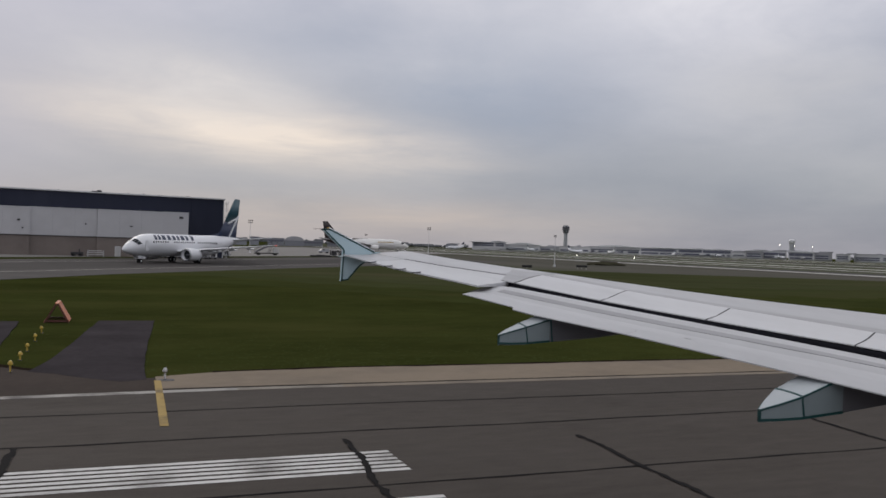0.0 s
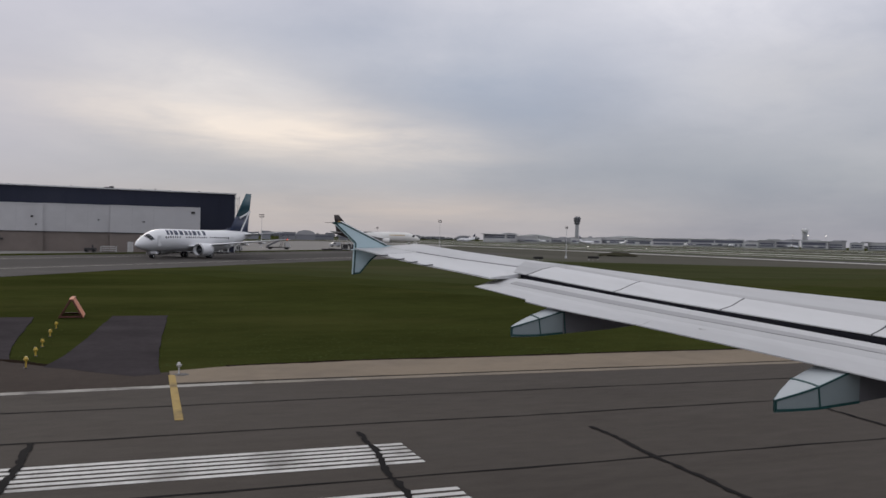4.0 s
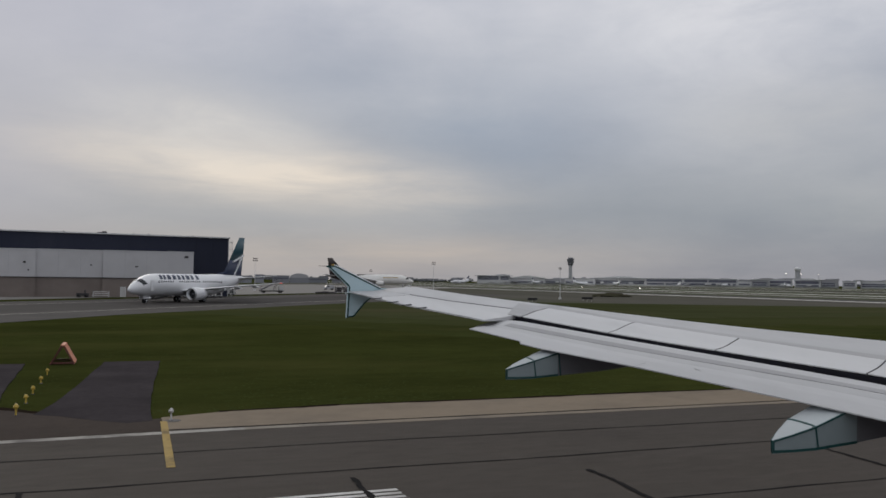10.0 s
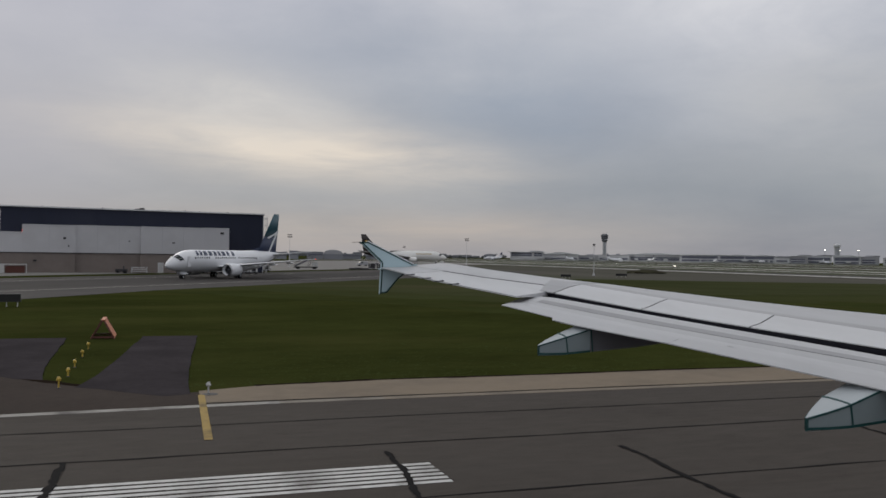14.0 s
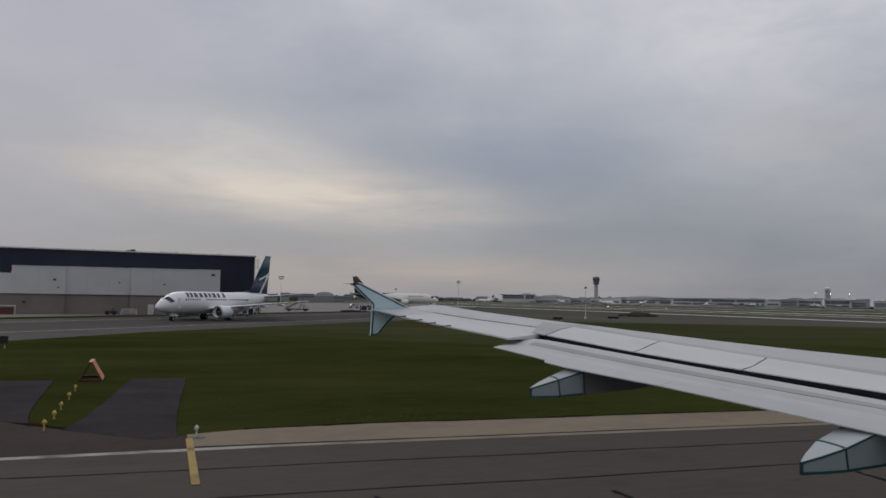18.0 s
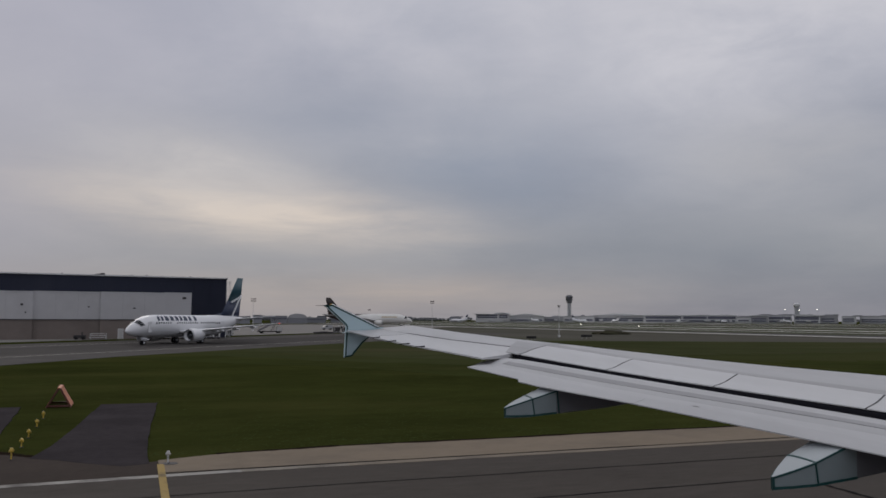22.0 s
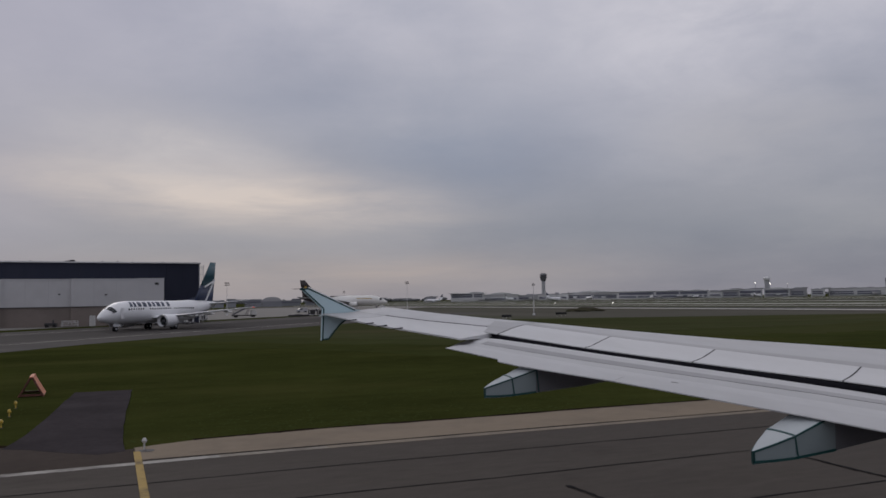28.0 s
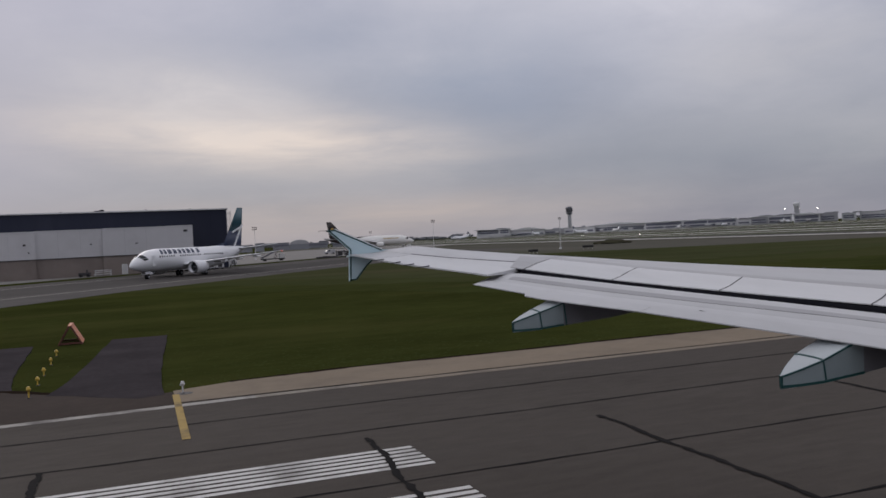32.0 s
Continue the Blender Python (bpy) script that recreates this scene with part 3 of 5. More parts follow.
def hinge_d(y):
    """The aileron's chord, tapering towards the tip."""
    return 1.02 - 0.145 * (y - 12.15)


def wing_ring(y, d0):
    c = x_le(y) - x_te(y)
    us = [d0 + (c - d0) * (1 - math.cos(math.pi * i / 22)) / 2 for i in range(23)]
    return [up(y, d) for d in us] + [low_skin(y, d) for d in us[-2::-1]]


ys_in = [-0.9, 1.0, 3.0, 4.65, 6, 7, 8, 9, 10, 11, 11.44, 11.88]
ys_out = [11.88, 12.4, 13, 14, 14.6, 15.08]
skin = loft([wing_ring(y, 1.47) for y in ys_in])
part("wing_box", skin, M_WINGFWD, airliner_wing, "pale grey painted upper wing skin", smooth=True)
skin = loft([wing_ring(y, hinge_d(y) + 0.02) for y in ys_out])
part("outer_wing_box", skin, M_WING, airliner_wing, "pale grey painted outer wing skin", smooth=True)


def panel(y0, y1, d0, d1, thick, lift=0.0, steps=8, skew=(0.0, 0.0), front=None):
    """A moving surface that follows the upper skin, with its own thickness; skew leans its two ends outboard."""
    rings = []
    for i in range(steps + 1):
        y = y0 + (y1 - y0) * i / steps
        k0 = skew[0] + (skew[1] - skew[0]) * i / steps
        d1 = front(y) if front else d1
        top = [up(y + k0 * (d1 - d0) * (1 - k / 6), d1 + (d0 - d1) * k / 6) + Vector((0, 0, lift)) for k in range(7)]
        bot = [p - Vector((0, 0, max(0.012, thick * (1 - 0.75 * k / 6)))) for k, p in enumerate(top)]
        rings.append(top + bot[::-1])
    return loft(rings)


# spoilers, each a plate of its own, with a dark gap between them
cuts = [3.2, 5.0, 6.66, 8.38, 9.97, 12.02]
SKEW = 0.44
for a, b in zip(cuts, cuts[1:]):
    bb = min(b, 11.60)
    bm = panel(a + 0.007, min(bb, 11.60) - 0.007, 0.75, 1.45, 0.05, lift=0.004, skew=(SKEW, SKEW))
    part("spoiler", bm, M_SPOIL, airliner_wing, smooth=False)
    if b < 11.4:
        seam_pts = [up(b + SKEW * (d - 0.75), d) for d in (0.752, 0.90, 1.05, 1.20, 1.35, 1.44)]
        part("spoiler_seam", loft([[p + Vector((0, -0.011, 0.006)), p + Vector((0, 0.011, 0.006)), p + Vector((0, 0.011, -0.02)), p + Vector((0, -0.011, -0.02))] for p in seam_pts]), M_SEAM, airliner_wing, "dark seam between spoilers")
# greyer fixed panel by the flap's end, and a greyer strip ahead of the spoilers
part("fixed_panel", panel(11.605, 11.875, 0.72, 1.46, 0.03, 0.007, skew=(SKEW, 0.95)), M_WINGDK, airliner_wing, "darker grey fixed panel by the flap's end")
part("hinge_strip", panel(3.2, 11.85, 1.46, 1.60, 0.02, 0.003, steps=16), M_WINGDK, airliner_wing, "greyer strip along the spoiler hinges")
# aileron with its hinge line
part("aileron", panel(11.43, 14.35, 0.0, 0.55, 0.09, 0.0, skew=(0.46, 0.0), front=hinge_d), M_SPOIL, airliner_wing, "pale grey aileron")
part("outer_trailing_edge", panel(14.37, 15.07, 0.0, 0.56, 0.08, 0.0, front=hinge_d), M_WING, airliner_wing)
hinge = loft([[up(y, hinge_d(y) + o) + Vector((0, 0, dz)) for o, dz in ((-0.004, 0.003), (0.026, 0.003), (0.026, -0.01), (-0.004, -0.01))] for y in [11.90 + 0.306 * i for i in range(9)]])
part("hinge_line", hinge, M_SEAM, airliner_wing, "dark aileron hinge line")
# cove behind the wing box, under the spoilers; shade is put into its dark colour
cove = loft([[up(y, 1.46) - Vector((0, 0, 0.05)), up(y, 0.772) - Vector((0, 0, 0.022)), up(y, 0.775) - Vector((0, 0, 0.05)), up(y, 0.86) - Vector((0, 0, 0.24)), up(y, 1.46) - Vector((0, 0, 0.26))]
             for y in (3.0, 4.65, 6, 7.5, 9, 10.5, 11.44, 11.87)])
part("flap_cove", cove, M_COVE, airliner_wing, "recess between wing and flap, blackened for its shade")


# dark sheet added to shade the cove's outer end
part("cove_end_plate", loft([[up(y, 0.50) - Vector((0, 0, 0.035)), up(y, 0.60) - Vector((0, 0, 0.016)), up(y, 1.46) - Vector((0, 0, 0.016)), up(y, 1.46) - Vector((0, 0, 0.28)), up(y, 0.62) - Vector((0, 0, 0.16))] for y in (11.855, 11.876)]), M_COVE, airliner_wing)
# flap: its nose in the cove, its tail drooped
SLOT = [(3.0, -0.05), (5.0, -0.034), (7.0, 0.004), (9.0, 0.026), (10.5, 0.028), (11.4, 0.018)]


def flap_ring(y):
    tail = -0.118 - 0.0185 * (11.4 - y)
    k = interp(SLOT, y)          # the slot closes towards the tip
    prof = [(-0.80, -0.19), (-0.785, -0.13), (-0.73, -0.070 + k * 0.6), (-0.60, -0.040 + k), (-0.45, -0.036 + k), (-0.32, -0.050 + k * 0.5), (-0.20, -0.078), (-0.12, -0.092 + 0.25 * (tail + 0.118)), (0.05, 0.4 * -0.095 + 0.6 * tail + 0.02), (0.25, tail),
            (0.25, tail - 0.012), (0.0, tail * 0.9 - 0.065), (-0.4, -0.20), (-0.68, -0.235), (-0.77, -0.225)]
    if y > 11.5:          # the raked end rib
        prof = [(-0.78, -0.20), (-0.77, -0.15), (-0.73, -0.090), (-0.66, -0.055), (-0.55, -0.055), (-0.45, -0.078), (-0.35, -0.108), (-0.27, -0.132), (-0.18, -0.162), (-0.09, -0.192),
                (-0.09, -0.200), (-0.25, -0.20), (-0.5, -0.225), (-0.68, -0.235), (-0.76, -0.225)]
    return [(x_te(y) - o, y, z_te(y) + z) for o, z in prof]


part("flap", loft([flap_ring(y) for y in (3.1, 4.65, 5.5, 6.5, 7.5, 8.5, 9.5, 10.4, 11.0, 11.40, 11.86)]), M_WING, airliner_wing, "pale grey trailing-edge flap, partly extended")
def flap_top(y, o):
    tail = -0.118 - 0.0185 * (11.4 - y)
    return Vector((x_te(y) - o, y, z_te(y) + interp([(-0.60, -0.040 + interp(SLOT, y)), (-0.45, -0.036 + interp(SLOT, y)), (-0.32, -0.050 + interp(SLOT, y) * 0.5), (-0.20, -0.078), (-0.12, -0.092 + 0.25 * (tail + 0.118)), (0.05, 0.4 * -0.095 + 0.6 * tail + 0.02), (0.25, tail)], o)))


# grey band that paints the shading along the flap's crease
band = loft([[flap_top(y, o) + Vector((0, 0, 0.004)) for o in (-0.33, -0.30, -0.27, -0.24)] + [flap_top(y, o) - Vector((0, 0, 0.01)) for o in (-0.24, -0.27, -0.30, -0.33)] for y in [3.2 + 0.405 * i for i in range(21)]])
part("flap_band", band, M_FLAPBAND, airliner_wing, "grey lengthwise band, the flap's shading put into colour")
line = loft([[flap_top(y, o) + Vector((0, 0, dz)) for o, dz in ((-0.236, 0.004), (-0.228, 0.004), (-0.228, -0.008), (-0.236, -0.008))] for y in [3.2 + 0.405 * i for i in range(21)]])
part("flap_seam", line, M_WINGDK, airliner_wing)
# the flap's small step beside the fairing
def tab_ring(y, ex):
    """The tail's extension at one station, flush with the flap's upper face."""
    p, q = flap_top(y, 0.10), flap_top(y, 0.25)
    e = q + (q - p) * (ex / 0.15)
    lift = Vector((0, 0, 0.003))
    return [p + lift, q + lift, e + lift, e - Vector((0, 0, 0.010)), q - Vector((0, 0, 0.013)), p - Vector((0, 0, 0.01))]


part("flap_tab", loft([tab_ring(y, ex) for y, ex in ((8.5, 0.003), (9.0, 0.028), (9.5, 0.062), (9.9, 0.085), (10.26, 0.085), (10.36, 0.003))]), M_WING, airliner_wing)
# small number on the flap
cv = bpy.data.curves.new("flap_number", "FONT")
cv.body, cv.size, cv.align_x = "2", 0.30, "CENTER"
tmp = new("flap_number_source", cv)
bpy.context.view_layer.update()
nm_me = bpy.data.meshes.new_from_object(tmp.evaluated_get(bpy.context.evaluated_depsgraph_get()))
bpy.data.objects.remove(tmp)
nm_me.name = "flap_number"
nm_me.materials.clear()
nm_me.materials.append(M_FAIRDK)
num = new("flap_number", nm_me)
num.parent = airliner_wing
yn = 7.9
num.matrix_local = Matrix.Translation(flap_top(yn, 0.02) + Vector((0, 0, 0.006))) @ pose(0, 0, 0, 0, 17, 0) @ pose(0, 0, 0, 0, 0, -72) @ Matrix.Diagonal((0.75, 2.9, 1, 1))

# static wicks
for y in (14.1, 13.62, 13.25, 12.85):
    p = up(y, 0.02)
    part("static_wick", tube(p + Vector((0.03, 0, 0.012)), p + Vector((-0.15, 0.0, -0.002)), 0.011, 0.006, 6), M_SEAM, airliner_wing)

# tip fence: a swept plate above and below the tip
FY = 15.12
fence_out = [(3.457, 0.237), (3.60, 0.252), (4.46, -0.150), (5.40, -0.20), (5.30, -0.26), (4.33, -0.300), (4.16, -0.43), (3.955, -0.676), (3.827, -0.691), (3.852, -0.128)]


def plate(pts, y, t):
    return loft([[(x, y - t, EYE + z) for x, z in pts], [(x, y + t, EYE + z) for x, z in pts]])


fence = part("tip_fence", plate(fence_out, FY, 0.03), M_ICE, airliner_wing, "pale ice-blue tip fence")


def inset_band(pts, y, w, t):
    """Painted outline bands along a run of edges, proud of the plate."""
    out = []
    for (x0, z0), (x1, z1) in zip(pts, pts[1:]):
        d = Vector((x1 - x0, z1 - z0)).normalized()
        s = Vector((-d.y, d.x)) * w
        out.append(loft([[(x0 - d.x * 0.006, y - t, EYE + z0 - d.y * 0.006), (x1 + d.x * 0.006, y - t, EYE + z1 + d.y * 0.006), (x1 + s.x, y - t, EYE + z1 + s.y), (x0 + s.x, y - t, EYE + z0 + s.y)],
                         [(x0 - d.x * 0.006, y + t, EYE + z0 - d.y * 0.006), (x1 + d.x * 0.006, y + t, EYE + z1 + d.y * 0.006), (x1 + s.x, y + t, EYE + z1 + s.y), (x0 + s.x, y + t, EYE + z0 + s.y)]]))
    return out


aft = [(3.457, 0.237), (3.852, -0.128), (3.827, -0.691), (3.955, -0.676), (4.16, -0.43), (4.33, -0.300)]
for bm in inset_band([(x + 0.012, z) for x, z in aft], FY, 0.026, 0.034):
    part("fence_outline", bm, M_TEAL, fence)
for bm in inset_band([(4.46, -0.150), (3.60, 0.252), (3.457, 0.237)], FY, 0.026, 0.034):
    part("fence_outline", bm, M_TEAL, fence)
part("fence_edge", plate([(3.60, 0.252), (4.46, -0.150), (4.47, -0.135), (3.61, 0.268)], FY, 0.02), M_FUSE, fence, "bare pale leading edge of the fence")
part("tip_light_housing", loft([[(4.55, FY - 0.25, EYE - 0.215), (4.55, FY + 0.02, EYE - 0.20), (4.55, FY + 0.02, EYE - 0.25)], [(3.80, FY - 0.16, EYE - 0.245), (3.80, FY + 0.02, EYE - 0.24), (3.80, FY + 0.02, EYE - 0.26)]]), M_ICE, airliner_wing)
part("tip_wick", tube((3.50, FY, EYE + 0.243), (3.30, FY, EYE + 0.234), 0.006, 0.003, 6), M_SEAM, airliner_wing)


# flap-track fairings: canoe bodies with a pitched pale top and teal outlines
def fairing(y, st, bands, rear_band=True):
    rings = []
    for x, zt, zb, hw, zr in st:
        rings.append([(x, y + hw * 0.6, EYE + zt + zr), (x, y + hw, EYE + zt + zr * 0.8), (x, y + hw * 0.97, EYE + zb + 0.02), (x, y + hw * 0.5, EYE + zb), (x, y - hw * 0.5, EYE + zb),
                      (x, y - hw * 0.97, EYE + zb + 0.02), (x, y - hw, EYE + zt), (x, y - hw * 0.6, EYE + zt + zr * 0.45), (x, y, EYE + zt + zr * 0.8)])
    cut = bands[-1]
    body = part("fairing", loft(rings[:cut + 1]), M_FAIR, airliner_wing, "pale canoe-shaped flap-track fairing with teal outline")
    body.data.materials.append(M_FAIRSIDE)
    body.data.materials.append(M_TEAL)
    # sides and belly: ice paint, darkened for the shade on them
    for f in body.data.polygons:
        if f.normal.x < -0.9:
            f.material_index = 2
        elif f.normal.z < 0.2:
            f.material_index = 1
    # forward part: grey paint with the wing's shade mixed into its colour
    part("fairing_front", loft(rings[cut:]), M_FAIRDK, body, "dark grey forward part of the fairing, the wing's shade in its colour")
    w = 0.017

    def ribbon(a, b, c, d, nrm):
        nrm = Vector(nrm).normalized() * 0.006
        p = [Vector(q) for q in (a, b, c, d)]
        return loft([[q + nrm for q in p], [q - nrm for q in p]])
    last = bands[-1]
    for (x0, t0, b0, h0, r0), (x1, t1, b1, h1, r1) in zip(st[:last], st[1:last + 1]):
        for sgn in (-1, 1):
            part("outline", ribbon((x0, y + sgn * h0, EYE + t0 + 0.006), (x1, y + sgn * h1, EYE + t1 + 0.006), (x1, y + sgn * h1, EYE + t1 - w * 0.7), (x0, y + sgn * h0, EYE + t0 - w * 0.7), (0, sgn, 0)), M_TEAL, body)
            part("outline", ribbon((x0, y + sgn * h0 * 0.975, EYE + b0 + 0.02 + w), (x1, y + sgn * h1 * 0.975, EYE + b1 + 0.02 + w), (x1, y + sgn * h1 * 0.97, EYE + b1 + 0.012), (x0, y + sgn * h0 * 0.97, EYE + b0 + 0.012), (0, sgn, 0)), M_TEAL, body)
    for i in bands if rear_band else bands[:-1]:
        x, zt, zb, hw, zr = st[i]
        lean = 0.03 if i else 0.0
        ww = 0.017 if i else 0.022
        x1 = x + ww
        for sgn in (-1, 1):
            part("outline", ribbon((x, y + sgn * hw, EYE + zt), (x1, y + sgn * hw, EYE + zt), (x1 + lean, y + sgn * hw * 0.985, EYE + zb + 0.015), (x + lean, y + sgn * hw * 0.985, EYE + zb + 0.015), (0, sgn, 0)), M_TEAL, body)
        if i == bands[1]:
            tops = [(-hw, zt), (-hw * 0.6, zt + zr * 0.45), (0, zt + zr * 0.8), (hw * 0.6, zt + zr), (hw, zt + zr * 0.8)]
            for (ya, za), (yb, zb2) in zip(tops, tops[1:]):
                part("outline", ribbon((x, y + ya, EYE + za), (x, y + yb, EYE + zb2), (x1, y + yb, EYE + zb2 + 0.008), (x1, y + ya, EYE + za + 0.008), (0, 0, 1)), M_TEAL, body)


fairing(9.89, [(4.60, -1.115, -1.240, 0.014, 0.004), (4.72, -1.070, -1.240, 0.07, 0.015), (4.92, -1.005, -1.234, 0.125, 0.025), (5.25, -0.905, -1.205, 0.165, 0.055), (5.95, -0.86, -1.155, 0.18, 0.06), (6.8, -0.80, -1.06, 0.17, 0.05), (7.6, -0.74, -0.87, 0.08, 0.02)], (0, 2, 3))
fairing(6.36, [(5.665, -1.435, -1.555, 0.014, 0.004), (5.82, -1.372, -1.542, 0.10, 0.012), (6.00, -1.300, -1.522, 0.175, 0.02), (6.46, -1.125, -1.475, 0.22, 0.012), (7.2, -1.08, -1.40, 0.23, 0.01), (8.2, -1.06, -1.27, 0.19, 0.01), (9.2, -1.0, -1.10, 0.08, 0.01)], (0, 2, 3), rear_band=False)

# the plain body, behind and beside the seat, and its wheels
CY, CZ, RF = -2.32, 3.95, 1.98
body_rings = []
for x, r, dz in ((-12.5, 0.35, 1.1), (-9, 1.1, 0.6), (-4.5, 1.8, 0.12), (-2, RF, 0), (19, RF, 0), (22, 1.7, -0.1), (24, 1.1, -0.35), (25.1, 0.25, -0.55)):
    body_rings.append([(x, CY + r * math.cos(2 * math.pi * i / 36), CZ + dz + r * math.sin(2 * math.pi * i / 36)) for i in range(36)])
part("fuselage", loft(body_rings), M_FUSE, airliner_wing, "plain white fuselage", smooth=True)
for x, y, top in ((7.3, 1.5, 3.5), (7.3, -6.1, 2.6), (20.0, CY, 2.4)):
    part("gear_leg", tube((x, y, 0.5), (x, y, top), 0.13, 0.16, 12), M_STEEL, airliner_wing)
    for s in (-0.45, 0.45):
        rr = 0.56
        prof = [(0.0, 0.20), (0.30, 0.20), (0.46, 0.18), (0.56, 0.10), (0.56, -0.10), (0.46, -0.18), (0.30, -0.20), (0.0, -0.20)]
        bmw = loft([[(x + r * math.cos(2 * math.pi * i / 24), y + s + o, 0.035 + rr + r * math.sin(2 * math.pi * i / 24)) for i in range(24)] for r, o in prof if r > 0])
        part("wheel", bmw, M_RUBBER, airliner_wing)
    part("axle", tube((x, y - 0.5, 0.595), (x, y + 0.5, 0.595), 0.07), M_STEEL, airliner_wing)

# ---- the hangar ----
HANG = (-30.0, 212.0, 0.06)
HRZ = 8.3
hangar = thing("hangar", "long navy-clad hangar with a white and taupe front annex", "building", loc=HANG, rz=HRZ)
HL, HH = 55.4, 14.5
for b in ((-4, HL, 0, 0.5, 0, HH), (-4, HL, 69.5, 70, 0, HH), (-4, -3.5, 0.5, 69.5, 0, HH), (HL - 0.5, HL, 0.5, 69.5, 0, HH)):
    part("wall", boxes(b), M_HNAVY, hangar, "dark navy metal cladding")
part("roof", boxes((-4.3, HL + 0.3, -0.3, 70.3, HH, HH + 0.35), bevel=0.05), M_HDARK, hangar, "low flat roof with a thin pale edge")
part("roof_edge", boxes((-4.35, HL + 0.35, -0.42, -0.3, HH + 0.10, HH + 0.38)), M_TERML, hangar)
for i in range(1, 14):
    part("cladding_rib", boxes((i * HL / 14 - 0.05, i * HL / 14 + 0.05, -0.06, 0.0, 8.0, HH)), M_HNAVY, hangar)
part("side_cladding", boxes((HL, HL + 0.12, 0.0, 70, 0.0, HH)), M_TERML, hangar, "grey end wall cladding")
# open steel stair frame on the end wall
for z in range(8):
    part("stair_landing", boxes((HL + 0.15, HL + 1.25, 0.2, 1.8, 1.7 * (z + 1), 1.7 * (z + 1) + 0.08)), M_GALV, hangar)
for x in (HL + 0.2, HL + 1.2):
    for y in (0.25, 1.75):
        part("stair_post", boxes((x - 0.05, x + 0.05, y - 0.05, y + 0.05, 0, HH - 0.3)), M_GALV, hangar)
# roof clutter
for s, w, h in ((4.5, 0.3, 0.25), (10, 0.25, 0.2), (17.5, 0.2, 0.35), (25.8, 2.0, 0.35), (26.4, 1.0, 0.55), (33, 0.2, 0.3), (36.5, 0.15, 0.4), (40, 0.2, 0.25), (47, 0.25, 0.3)):
    part("roof_vent", boxes((s - w / 2, s + w / 2, 2, 3, HH + 0.3, HH + 0.35 + h), bevel=0.08), M_HDARK, hangar)

annex = thing("hangar_annex", "white-clad annex on a taupe block base, front of the hangar", "building", loc=HANG, rz=HRZ)
segs = [(-40.0, -21.0, 8.7, 0.5), (-21.0, 0.45, 8.7, 0.0), (0.45, 11.1, 10.4, 0.0), (11.1, 24.9, 10.5, 0.7), (24.9, 39.2, 10.55, 0.1), (39.2, 45.2, 10.65, 0.6)]
for a, b, h, back in segs:
    y0 = -8 + back
    part("block_base", boxes((a, b, y0, -0.02, 0, 4.25)), M_HBRICK, annex, "taupe block wall base")
    part("white_cladding", boxes((a + 0.003, b - 0.003, y0 - 0.12, -0.03, 4.42, h)), M_HWHITE, annex, "white metal cladding")
    part("dark_band", boxes((a, b, y0 - 0.16, -0.04, 4.25, 4.42)), M_HDARK, annex)
    part("parapet_cap", boxes((a, b, y0 - 0.20, y0 + 0.3, h, h + 0.12)), M_TERML, annex)
    k = int((b - a) / 4.5)
    for i in range(1, k):
        x = a + (b - a) * i / k
        part("cladding_joint", boxes((x - 0.02, x + 0.02, y0 - 0.128, y0 - 0.118, 4.45, h - 0.02)), M_TERM, annex)
for x, z, w, h, back in ((8.9, 7.6, 0.55, 0.40, 0.0), (9.7, 5.9, 0.3, 0.3, 0.0), (22.5, 7.2, 0.35, 0.3, 0.7), (32.2, 7.0, 0.6, 0.25, 0.1), (43.5, 9.5, 0.9, 0.5, 0.6), (3.0, 2.6, 0.7, 0.4, 0.0)):
    y0 = -8 + back
    part("wall_vent", boxes((x - w / 2, x + w / 2, y0 - 0.28, y0 - 0.1, z - h / 2, z + h / 2), bevel=0.03), M_HDARK, annex)
door = part("door", boxes((28.9, 29.9, -8.02 + 0.1, -7.85, 0.0, 2.2)), M_CARTWHITE, annex, "white steel door")
part("door_frame", boxes((28.78, 28.9, -8.06 + 0.1, -7.85, 0.0, 2.32), (29.9, 30.02, -8.06 + 0.1, -7.85, 0, 2.32), (28.9, 29.9, -8.06 + 0.1, -7.85, 2.2, 2.32)), M_TERML, door)
part("handle", boxes((29.72, 29.80, -8.10 + 0.1, -8.02 + 0.1, 1.0, 1.1)), M_STEEL, door)
part("obstruction_light", tube((0.5, -6.8, 8.9), (0.5, -6.8, 9.4), 0.10), M_REDGLOW, annex, "small lit red obstruction light")


